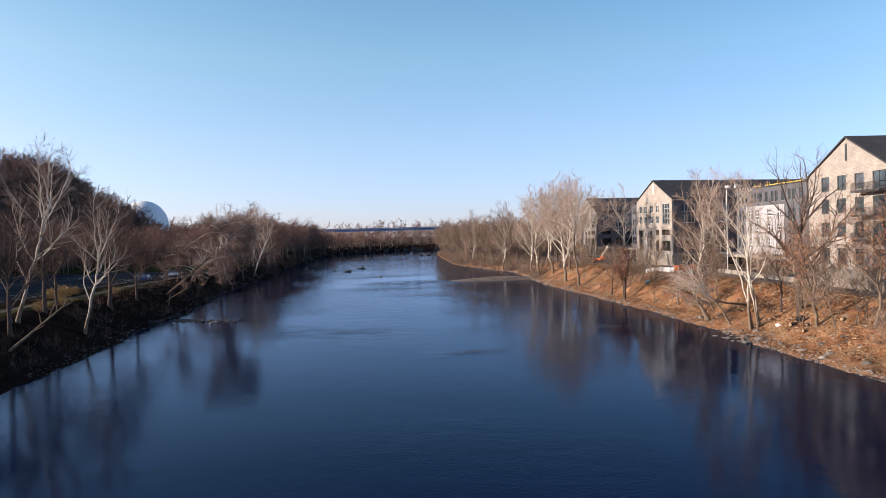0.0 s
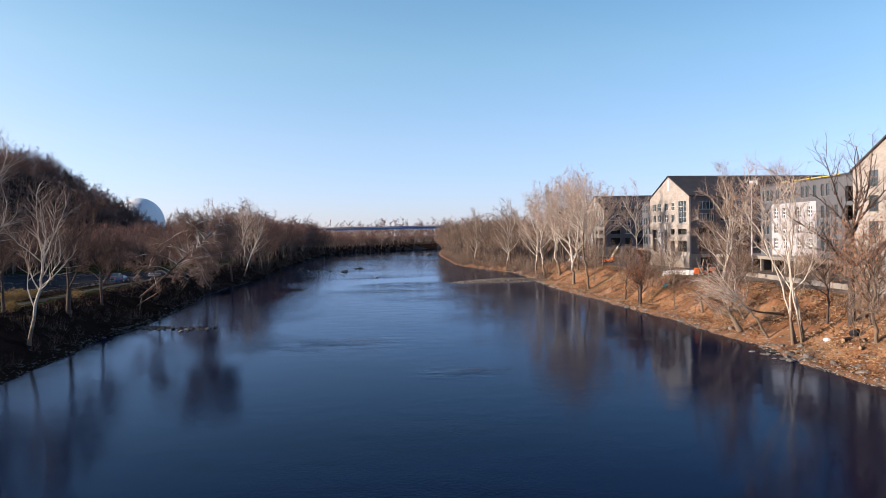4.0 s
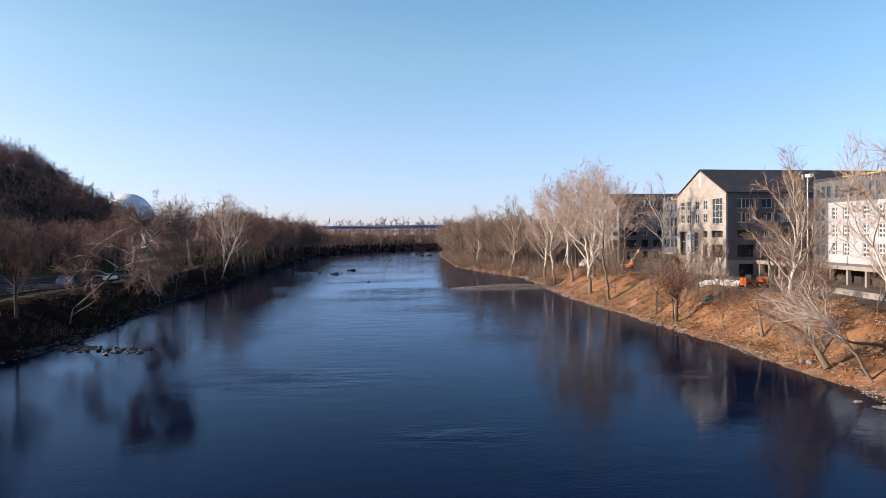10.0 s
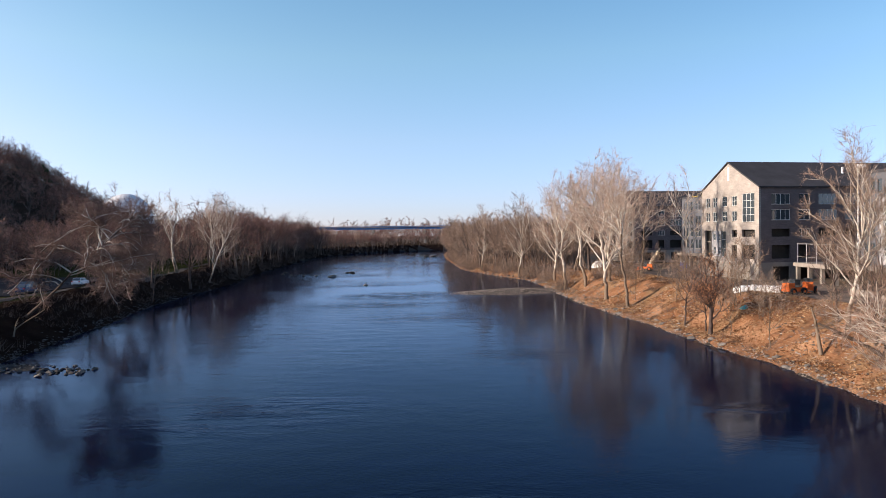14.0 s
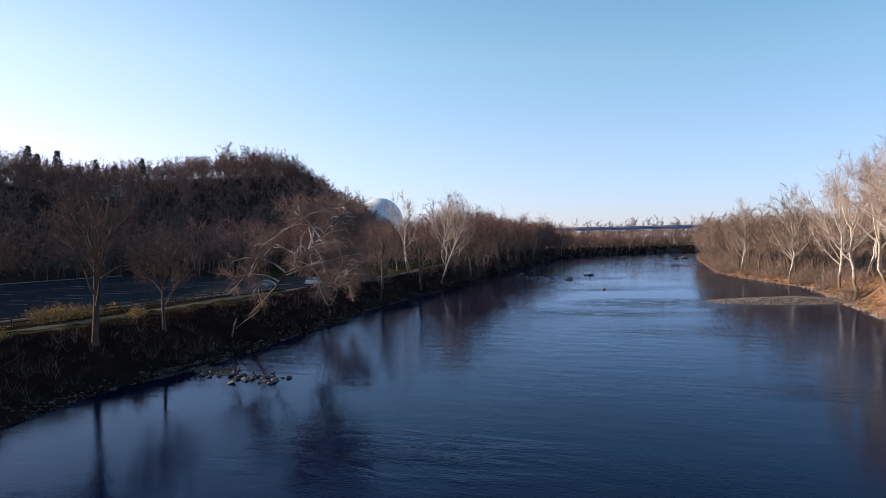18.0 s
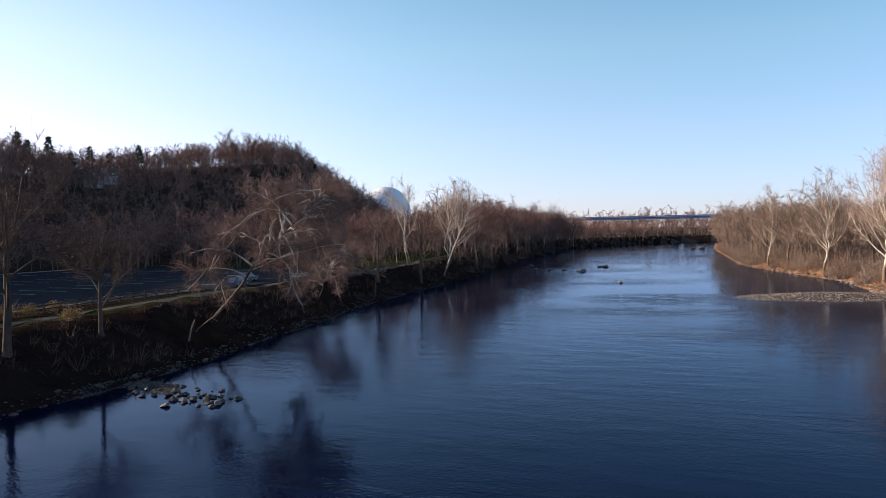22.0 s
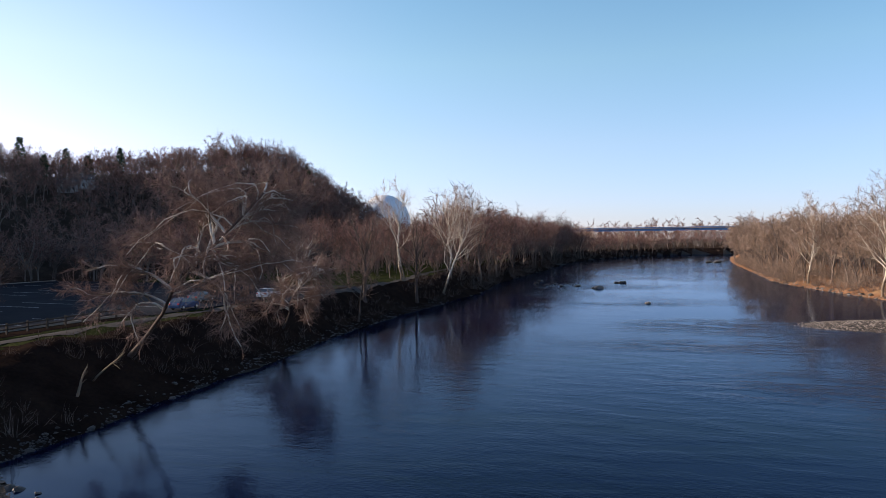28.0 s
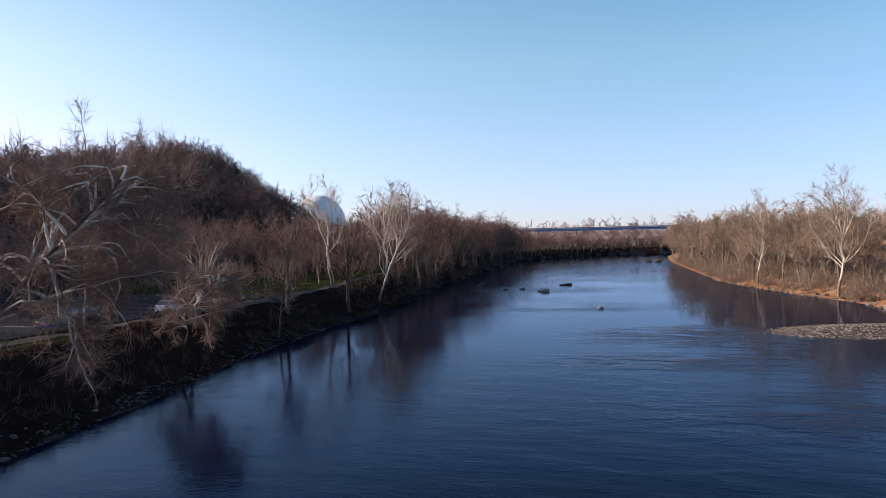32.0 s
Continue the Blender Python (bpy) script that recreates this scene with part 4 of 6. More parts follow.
def court_wing(cx, cy, rz, label, long=36.0, white=(13.3, 30.9), centres=(), top=24.4, bay=True):
    """A flat-roofed wing that faces the river behind a courtyard: dark grey cladding, a field of white sheathing, an open garage storey."""
    b = thing("apartment_wing", label, "building", "courtyard wings", at=pose(cx, cy, 0, 0, 0, rz))
    wins = []
    for z0 in (10.7, 14.0, 17.2):
        wins += [(y - 0.85, y + 0.85, z0, z0 + 2.2, 2, 3, True) for y in centres]
    for z0, h in ((10.4, 2.4), (13.7, 2.4), (16.9, 2.4), (21.1, 2.3)):
        y = long - 1.0
        while y > 5.4:
            if z0 > 20 or not white[0] - 0.6 < y - 0.6 < white[1] + 0.6:
                wins.append((y - 1.15, y, z0, z0 + h, 1, 2, False))
            y -= 1.75 if int(y * 0.6) % 2 else 2.7
    # bare open floors at the wing's end
    holes = [w[:4] for w in wins] + [(0.5, 3.9, z0, z0 + 2.7) for z0 in (9.5, 12.9, 16.3, 19.8)]
    place = pose(0, -long / 2, 0)
    face = part("river_wall", wall_mesh("river_wall", long, 9.0, top, holes, 0.5, M["grey_panel"]), b, "dark grey clad wall", place)
    for y0, y1, z0, z1, c, r, inside in wins:
        add_window(b, y0, y1, z0, z1, c, r, "frame_white" if inside else "frame_dark", place, 0.22 if inside else 0.07)
    sheet = wall_mesh("sheathing", white[1] - white[0], 9.3, 20.3, [(w[0] - white[0], w[1] - white[0], w[2], w[3]) for w in wins if w[6]], 0.06, M["white_panel"])
    part("sheathing", sheet, face, "white sheathing field", pose(-0.07, white[0], 0))
    for y in (-long / 2, long / 2 - 0.5):
        part("side_wall", Boxes().box(0.504, 16, y, y + 0.5, 5, top).mesh("side_wall", M["grey_panel"]), b)
    part("roof", Boxes().box(-0.1, 16, -long / 2 - 0.1, long / 2 + 0.1, top, top + 0.5).mesh("roof", M["roof"]), b, "flat dark roof")
    # short lengths of yellow guard boards left on the roof's edge
    for y0, y1 in ((-12.5, -7.2), (-6.8, -3.1), (-2.5, 1.4), (1.9, 3.0), (5.2, 8.3)):
        part("guard_board", Boxes().box(-0.22, -0.104, y0, y1, top + 0.30, top + 0.52).mesh("guard_board", M["yellow"]), b, "yellow guard board on the roof edge")
        for y in (y0 + 0.1, y1 - 0.2):
            part("guard_post", Boxes().box(-0.2, -0.11, y, y + 0.1, top + 0.524, top + 1.1).mesh("guard_post", M["yellow"]), b)
    if bay:
        bw = [(y, y + 1.0, z, z + 2.2, 1, 2) for y in (0.5, 2.1) for z in (10.9, 14.2, 17.4, 20.6)]
        at = pose(2.6, long / 2 + 0.004, 0)
        br = part("recess_wall", wall_mesh("recess_wall", 3.8, 9.0, 23.4, [w[:4] for w in bw], 0.5, M["grey_panel"]), b, "grey clad wall set back", at)
        part("sheathing", wall_mesh("sheathing", 3.6, 12.6, 19.9, [(w[0] - 0.1, w[1] - 0.1, *w[2:4]) for w in bw if 12.8 < w[2] < 19], 0.06, M["white_panel"]), br, "strip of white sheathing", pose(-0.07, 0.1, 0))
        for y0, y1, z0, z1, c, r in bw:
            add_window(b, y0, y1, z0, z1, c, r, "frame_white" if 12 < z0 < 19 else "frame_dark", at)
        part("recess_roof", Boxes().box(2.4, 12, long / 2 + 0.11, long / 2 + 4.0, 23.404, 23.8).mesh("recess_roof", M["roof"]), b)
        part("guard_board", Boxes().box(2.24, 2.396, long / 2 + 0.4, long / 2 + 2.9, 23.6, 23.85).mesh("guard_board", M["yellow"]), b, "yellow guard board on the roof edge")
        part("recess_core", Boxes().box(3.3, 12, long / 2 + 0.01, long / 2 + 3.7, 9.0, 23.4).mesh("recess_core", M["interior"]), b, "solid dark block for the unlit inner rooms")
    part("slab", Boxes().box(-2.0, 15.8, -long / 2 + 0.5, long / 2 - 0.5, 8.3, 8.996).mesh("slab", M["concrete"]), b, "concrete podium slab")
    part("core", Boxes().box(3, 15.5, -long / 2 + 0.6, long / 2 - 0.6, 5, top - 0.1).mesh("core", M["interior"]), b, "solid dark block for the unlit inner storeys")
    for k in range(int(long // 5)):
        y = -long / 2 + 1.5 + k * 5.2
        part("column", Boxes().box(-1.6, -1.1, y, y + 0.5, 5, 8.296).mesh("column", M["concrete"]), b)
    return b


court_wing(72.5, 157.5, 2.0, "dark grey apartment wing with white sheathing and small windows", centres=(15.6, 19.8, 25.4, 29.0))
court_wing(71.0, 246.0, 8.0, "grey and white apartment wing behind a courtyard", long=30, white=(3.0, 18.0), centres=(4.8, 8.4, 12.4, 16.0), bay=False)


def site_light(x, y, z, tall):
    t = thing("light_pole", "tall white site light pole beside the grey wing", "light pole", at=pose(x, y, z))
    w = Wood()
    w.tube([(0, 0, 0), (0, 0, tall * 0.5), (0, 0, tall)], [0.13, 0.11, 0.08], 8)
    part("pole", w.mesh("pole", M["frame_white"]), t)
    part("base_plate", Boxes().box(-0.3, 0.3, -0.3, 0.3, -0.3, 0.06).mesh("base_plate", M["concrete"]), t)
    part("arm", Boxes().box(-0.05, 0.05, -1.1, 0.2, tall - 0.09, tall).mesh("arm", M["frame_white"]), t)
    part("lamp_head", Boxes().box(-0.3, 0.3, -1.5, 0.3, tall + 0.004, tall + 0.5).mesh("lamp_head", M["frame_white"]), t, "boxy lamp head")


site_light(64.5, 163.3, 5.2, 19.4)

# ---- the far bridge ----
M["bridge_blue"] = material("faded_blue_steel", (0.05, 0.12, 0.30), 0.6, 0.2, 0.2, 3.0, 0)


def make_bridge():
    b = thing("bridge", "long blue steel girder bridge over the far river bend", "bridge", at=pose(-40, 900, 3.4, 0, 0, -4))
    for y in (-5, 4.2):
        part("girder", Boxes().box(-260, 420, y, y + 0.8, 18.2, 20.6).mesh("girder", M["bridge_blue"]), b, "blue steel girder")
    part("deck", Boxes().box(-260, 420, -6, 6, 20.6, 21.2).mesh("deck", M["concrete"]), b, "pale concrete deck edge")
    for y in (-6.1, 5.95):
        part("parapet", Boxes().box(-260, 420, y, y + 0.15, 21.2, 22.0).mesh("parapet", M["bridge_blue"]), b)
    for k in range(11):
        x = -240 + k * 62
        part("pier", Boxes().box(x - 1.0, x + 1.0, -4.5, 4.5, -5.4, 18.2).mesh("pier", M["concrete"]), b)
    return b


make_bridge()

# ---- the white dome behind the hill's end ----
M["dome_white"] = material("white_dome_fabric", (0.84, 0.83, 0.83), 0.6, 0.06, 0.05, 0.8, 0.1, 0.05)

M["dome_seam"] = material("pale_grey_seam", (0.5, 0.5, 0.52), 0.6, 0.1, 0.1, 1.0, 0)


def make_dome():
    d = thing("dome", "large white storage dome beyond the trees", "dome", at=pose(-256.5, 612, 21.5) @ Matrix.Scale(0.84, 4))
    n, m, R = 40, 12, 24.0
    v, f = [], []
    for j in range(m + 1):
        a = math.pi / 2 * j / m
        for i in range(n):
            t = 2 * math.pi * i / n
            v.append((R * math.cos(a) * math.cos(t), R * math.cos(a) * math.sin(t), 8 + 26 * math.sin(a)))
    v += [(R * math.cos(2 * math.pi * i / n), R * math.sin(2 * math.pi * i / n), -12) for i in range(n)]
    for j in range(m):
        f += [[j * n + i, j * n + (i + 1) % n, (j + 1) * n + (i + 1) % n, (j + 1) * n + i] for i in range(n)]
    k = (m + 1) * n
    f += [[k + i, k + (i + 1) % n, (i + 1) % n, i] for i in range(n)]
    part("shell", mesh_from("shell", v, f, M["dome_white"], smooth=True), d, "white dome shell")
    ribs = Wood()
    for i in range(0, n, 2):
        t = 2 * math.pi * i / n
        a = np.linspace(0, math.pi / 2, 10)
        ribs.tube(np.stack([R * np.cos(a) * math.cos(t), R * np.cos(a) * math.sin(t), 8 + 26 * np.sin(a)], -1), np.full(10, 0.07), 4)
    part("ribs", ribs.mesh("ribs", M["dome_seam"]), d, "seams between the dome's panels")


make_dome()

# ---- trees on the banks ----
PALE = "pale-barked bare sycamore on the river bank"
DARK = "dark-barked bare tree on the river bank"
SPECS = {
    "tall_pale": dict(seed=11, tall=23, radius=0.32, lean=(1.0, 0.4), wide=6.6, base=0.34, leaders=5, lowers=6, bend=0.2, twigs=0.75),
    "tan_pale": dict(seed=33, tall=23, radius=0.3, lean=(0.6, 0.4), wide=6.0, base=0.3, leaders=5, lowers=8, bend=0.16, twig="twig_tan", twigs=1.15),
    "tall_pale_b": dict(seed=12, tall=24, radius=0.34, lean=(-1.2, 0.5), wide=7.6, base=0.3, leaders=6, lowers=6, bend=0.22, twigs=0.75),
    "curved_pale": dict(seed=21, tall=23, radius=0.30, lean=(-3.0, 1.0), wide=7.2, base=0.36, leaders=5, lowers=5, bend=0.2, trunk_bark="brown_bark"),
    "leaning_pale": dict(seed=13, tall=23, radius=0.27, lean=(6.5, 1.0), wide=4.6, base=0.36, leaders=5, lowers=6, bend=0.12, twigs=0.7, twig="twig_brown"),
    "arch_pale": dict(seed=24, tall=11, radius=0.2, lean=(-8.0, 2.0), wide=4.0, base=0.35, leaders=4, lowers=6, bend=0.12, droop=0.1, twigs=0.55),
    "twin_pale": dict(seed=14, tall=23, radius=0.26, lean=(-2.6, 0.4), wide=5.8, base=0.42, stems=2, leaders=6, lowers=5, bend=0.15, twigs=0.8),
    "spread_dark": dict(seed=15, tall=20, radius=0.42, wide=6.8, base=0.34, leaders=6, lowers=5, bend=0.06, bark="dark_bark", twig="twig_brown", twigs=0.4),
    "small_dark": dict(seed=16, tall=12, radius=0.18, lean=(1.2, 0), wide=3.6, base=0.3, leaders=4, lowers=5, bend=0.16, bark="dark_bark", twig="twig_brown", twigs=0.42),
    "sparse_pale": dict(seed=27, tall=22, radius=0.26, lean=(0.5, 0), wide=5.5, base=0.36, leaders=4, lowers=4, bend=0.1, twigs=0.55),
    "cluster": dict(seed=28, tall=21, radius=0.17, lean=(-3.0, 0.6), wide=5.2, base=0.48, stems=4, leaders=8, lowers=8, bend=0.07, twigs=0.7),
    "sapling": dict(seed=29, tall=7.5, radius=0.075, lean=(0.8, 0.2), wide=1.7, base=0.35, leaders=3, lowers=4, bend=0.12, bark="brown_bark", twig="twig_tan", twigs=0.6),
    "thicket": dict(seed=30, tall=6.0, radius=0.07, lean=(0.3, 0.4), wide=2.2, base=0.2, stems=4, leaders=8, lowers=8, bend=0.14, bark="brown_bark", twig="twig_tan", twigs=0.5),
    "small_leafy": dict(seed=17, tall=13, radius=0.2, lean=(-0.8, 0), wide=3.4, base=0.3, leaders=4, lowers=6, bend=0.14, bark="brown_bark", twig="twig_brown", leaves=0.9, twigs=0.75),
    "vine_stump": dict(seed=25, tall=9.5, radius=0.32, lean=(0.6, 0), wide=1.7, base=0.25, leaders=3, lowers=9, bend=0.12, bark="dark_bark", twig="twig_dark", leaves=0.9),
    "round_dark": dict(seed=18, tall=19.5, radius=0.4, wide=8.6, base=0.28, leaders=8, lowers=8, bend=0.06, bark="dark_bark", twig="twig_dark", leaves=0.16, twigs=0.85),
    "big_droop": dict(seed=19, tall=14.4, radius=0.19, lean=(16.0, -4.7), wide=7.8, base=0.28, leaders=4, lowers=6, droop=0.03, kink=0.14, twigs=1.35, bark="limb_white", twig="twig_rose", trunk_bark="dark_bark", branch_bark="brown_bark",
                      arches=((0.5, -7.4, -2.6, 1.8, 1.2, 0.15), (0.4, -6.2, -3.0, 0.6, 1.2, 0.12), (0.6, -8.6, 1.5, 1.6, 1.0, 0.12), (0.58, 3.6, 2.6, -5.2, 1.3, 0.15), (0.62, 4.2, 3.2, -3.4, 1.3, 0.13),
                              (0.68, 5.6, 3.2, -1.6, 1.5, 0.13), (0.66, 4.0, -3.0, -3.0, 1.4, 0.11), (0.72, 3.2, 8.6, 3.8, 0.6, 0.14), (0.74, 6.5, 2.0, 1.0, 1.0, 0.11), (0.7, -1.0, 0.5, 4.4, 0.0, 0.13),
                              (0.66, 0.5, 2.6, 5.0, 0.3, 0.13), (0.6, -2.4, 4.6, 4.9, 0.4, 0.13), (0.76, -4.0, -2.0, 4.0, 0.6, 0.12), (0.7, -5.0, 4.5, 5.0, 0.6, 0.11), (0.84, 2.5, 4.0, 2.5, 0.3, 0.1),
                              (0.86, 3.0, -3.5, 1.0, 0.8, 0.1), (0.62, 2.0, 4.5, -2.2, 1.4, 0.11), (0.64, 1.0, -5.0, -2.0, 1.5, 0.11), (0.36, -2.5, -2.5, -1.0, 1.3, 0.1), (0.78, 3.0, 5.5, 1.5, 1.2, 0.1)),
                      trunk_line=[(0, 0, -0.6), (3.5, -1.0, 2.0), (6.9, -2.5, 4.4), (10.4, -5.0, 6.8), (14.7, -5.5, 10.2), (17.4, -4.9, 12.8), (19.3, -4.1, 15.0)]),
    "low_pale": dict(seed=20, tall=11, radius=0.2, lean=(5.0, 0.0), wide=4.6, base=0.15, leaders=4, lowers=7, bend=0.1, droop=0.08, twigs=0.7, twig="twig_brown"),
}


def bank_tree(kind, x, y, turn=0, size=1.0, label="", sink=0.1):
    pale = SPECS[kind].get("bark", "white_bark") in ("white_bark", "limb_white")
    return make_tree(kind, x, y, turn, size, label or (PALE if pale else DARK), sink, **SPECS[kind])


for kind, x, y, turn, size in (
        # east bank
        ("spread_dark", 48.3, 98.5, 20, 1.08), ("small_dark", 48.8, 95.3, 80, 0.9), ("small_leafy", 46.6, 91.0, 10, 1.12), ("small_leafy", 48.7, 82.3, 140, 1.1), ("small_dark", 48.1, 103.5, 200, 1.0),
        ("cluster", 42.6, 101.2, 0, 1.05), ("arch_pale", 42.4, 107.0, 0, 0.95), ("tan_pale", 46.3, 133.2, 0, 0.88), ("small_dark", 47.5, 137.0, 130, 0.9), ("small_dark", 45.8, 127.0, 20, 1.0),
        ("small_dark", 37.2, 161.5, 0, 0.95), ("vine_stump", 37.7, 152.0, 60, 1.05), ("small_dark", 38.6, 156.0, 190, 0.75), ("curved_pale", 34.6, 186.0, 0, 1.05), ("tall_pale_b", 33.3, 198.0, 20, 1.18),
        ("sparse_pale", 50.0, 201.0, 200, 1.0), ("tall_pale", 30.8, 235.0, 40, 1.25), ("tall_pale_b", 31.0, 257.0, 250, 1.12), ("tall_pale", 43.0, 222.0, 100, 1.07), ("tall_pale_b", 37.0, 212.0, 130, 1.14),
        ("twin_pale", 33.5, 222.0, 80, 1.18), ("spread_dark", 38.0, 241.0, 100, 0.95), ("tall_pale", 40.0, 231.0, 190, 1.12), ("twin_pale", 36.0, 250.0, 200, 1.12), ("curved_pale", 44.0, 212.0, 150, 0.85),
        ("small_dark", 43.0, 121.5, 240, 0.85), ("low_pale", 44.2, 119.0, 150, 0.8), ("low_pale", 41.2, 113.0, 195, 0.75), ("small_dark", 52.0, 146.0, 70, 0.75), ("small_dark", 52.5, 178.0, 10, 0.55),
        ("small_dark", 50.0, 188.0, 70, 0.5), ("tan_pale", 24.0, 292.0, 70, 1.1), ("tan_pale", 13.0, 330.0, 10, 1.0),
        # west bank
        ("leaning_pale", -61.5, 100.3, -28, 1.06), ("leaning_pale", -55.7, 107.6, -45, 0.9), ("round_dark", -62.5, 130.6, 0, 1.0), ("round_dark", -61.9, 140.8, 130, 0.64), ("round_dark", -63.5, 84.0, 40, 0.95), ("spread_dark", -64.0, 112.0, 70, 0.85), ("round_dark", -58.0, 93.0, 110, 0.8), ("round_dark", -66.0, 119.0, 250, 0.68), ("round_dark", -60.0, 58.0, 200, 0.9), ("spread_dark", -56.0, 42.0, 10, 0.95), ("twin_pale", -57.0, 71.0, 10, 0.9),
        ("big_droop", -64.5, 161.5, 0, 1.0), ("low_pale", -71.0, 197.0, 0, 1.1), ("big_droop", -66.8, 191.5, -22, 0.56), ("twin_pale", -77.0, 254.0, 30, 0.94), ("leaning_pale", -71.7, 265.5, 10, 0.95),
        ("spread_dark", -72.0, 226.0, 0, 0.85), ("spread_dark", -70.0, 246.0, 120, 0.9), ("small_dark", -66.5, 213.0, 0, 1.0),
        ("spread_dark", -80.5, 212.0, 60, 0.72), ("round_dark", -108.0, 241.0, 300, 0.75), ("spread_dark", -122.0, 243.0, 20, 0.8), ("tall_pale", -76.0, 282.0, 0, 1.0), ("spread_dark", -78.0, 296.0, 220, 1.0), ("tall_pale_b", -83.0, 316.0, 20, 1.05)):
    bank_tree(kind, x, y, turn, size)


# thin saplings and thickets over the east slope
_s = np.random.default_rng(31)
for k in range(34):
    y = 74 + 4.6 * k + _s.normal() * 1.5
    x = along(RIGHT_SHORE, y) + _s.uniform(3.0, 15.5)
    kind = "thicket" if k % 3 == 0 else "sapling"
    make_tree(kind, x, y, 67 * k, _s.uniform(0.65, 1.15), "slender leafless sapling on the leaf-littered slope" if kind == "sapling" else "leafless thicket of thin stems on the slope", 0.05,
              group="saplings on the east slope", **SPECS[kind])

# ---- woods ----
_r = np.random.default_rng(5)


def foot_of_hill(y):
    return np.interp(y, [0, 250, 390, 450, 500, 560, 700], [-158, -168, -168, -152, -160, -188, -230])


def inland(x, y):
    return along(LEFT_SHORE, y) - x


# second scatter: unseen trees on the south crest, added to shade the car park
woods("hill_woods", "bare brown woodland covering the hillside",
      scatter(_r, -338, -150, 165, 700, 9.0, lambda x, y: x < foot_of_hill(y) + 8, (0.6, 1.25)) + scatter(_r, -338, -300, 10, 165, 14, lambda x, y: True, (0.5, 0.8)), M["twig_wood_shade"], 1)
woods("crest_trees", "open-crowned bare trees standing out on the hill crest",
      scatter(_r, -336, -262, 250, 640, 13.5, lambda x, y: x < foot_of_hill(y) - 92 and y < 600, (0.75, 1.15)), M["twig_wood_shade"], 15, kinds=RIDGE)
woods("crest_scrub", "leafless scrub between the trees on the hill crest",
      scatter(_r, -338, -262, 250, 640, 7.0, lambda x, y: x < foot_of_hill(y) - 96, (1.4, 2.3)), M["twig_wood_shade"], 19, "brush", SCRUB)
woods("park_edge_trees", "slender bare trees beyond the car park",
      scatter(_r, -112, -70, 196, 330, 9.0, lambda x, y: inland(x, y) > 5 and abs(x - np.interp(y, [190, 234, 260, 300, 360], [-74.5, -76.2, -79.5, -88, -95])) > 3 and y > 241, (0.45, 0.75)), M["twig_wood_shade"], 16, kinds=MID)
woods("lawn_trees", "open bare trees over the lawn beyond the car park",
      scatter(_r, -158, -96, 284, 356, 11, lambda x, y: True, (0.9, 1.2)), M["twig_wood_shade"], 21, kinds=RIDGE)
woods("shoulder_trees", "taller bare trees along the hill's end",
      scatter(_r, -312, -262, 470, 575, 13, lambda x, y: True, (1.05, 1.4)), M["twig_wood_shade"], 18, kinds=RIDGE)
woods("hill_end_trees", "tall bare trees where the hill runs out",
      scatter(_r, -216, -194, 432, 478, 8.0, lambda x, y: True, (1.15, 1.4)) + scatter(_r, -244, -160, 640, 668, 9.0, lambda x, y: True, (1.6, 1.95)), M["twig_wood_shade"], 20, kinds=RIDGE)
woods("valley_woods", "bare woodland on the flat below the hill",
      scatter(_r, -235, -84, 236, 560, 9.0, lambda x, y: inland(x, y) > 30 + 22 * (y < 350) and x > foot_of_hill(y) - 4 and not (-146 < x < -80 and 258 < y < 355), (0.9, 1.42)), M["twig_wood_shade"], 6)
woods("west_bank_woods", "bare riverside woodland on the west bank",
      [(x, y, s * np.interp(y, [540, 650], [1.0, 0.55])) for x, y, s in
       scatter(_r, -170, -50, 292, 745, 8.0, lambda x, y: 1.5 < inland(x, y) < (13 if y < 355 else 36), (1.42, 1.8))], M["twig_wood_shade"], 2, kinds=MID)
woods("east_bank_woods", "bare tan riverside woodland on the east bank",
      scatter(_r, -10, 90, 268, 705, 7.6, lambda x, y: 2 < x - along(RIGHT_SHORE, y) < 44 and (x < 48 or y > 330), (1.02, 1.75)), M["twig_tan"], 3, kinds=MID)
woods("pale_shore_trees", "pale bare sycamores scattered along the far shores",
      scatter(_r, -140, 60, 330, 745, 22, lambda x, y: 2 < inland(x, y) < 16 or (y > 290 and 3 < x - along(RIGHT_SHORE, y) < 20), (0.9, 1.45)), M["twig_pale"], 14, kinds=SPARE, bark="twig_pale")
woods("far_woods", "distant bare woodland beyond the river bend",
      scatter(_r, -230, 330, 690, 885, 12, lambda x, y: inland(x, y) > 3, (0.95, 1.35)) + scatter(_r, -280, 420, 930, 1120, 20, lambda x, y: True, (1.8, 2.45)), M["twig_wood_shade"], 4, kinds=DISTANT)
woods("horizon_woods", "hazy line of woodland on the horizon", scatter(_r, -900, 900, 1250, 1500, 60, lambda x, y: True, (1.8, 2.6)), M["twig_wood_shade"], 9, kinds=DISTANT)
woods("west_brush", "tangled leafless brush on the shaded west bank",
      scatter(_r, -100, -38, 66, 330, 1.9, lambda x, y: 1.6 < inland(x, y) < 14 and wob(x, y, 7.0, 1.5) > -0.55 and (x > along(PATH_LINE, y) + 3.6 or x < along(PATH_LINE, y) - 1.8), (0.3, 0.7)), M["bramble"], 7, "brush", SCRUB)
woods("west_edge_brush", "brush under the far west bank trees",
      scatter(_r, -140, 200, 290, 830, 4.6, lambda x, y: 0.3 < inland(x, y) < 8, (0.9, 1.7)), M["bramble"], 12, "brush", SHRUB)
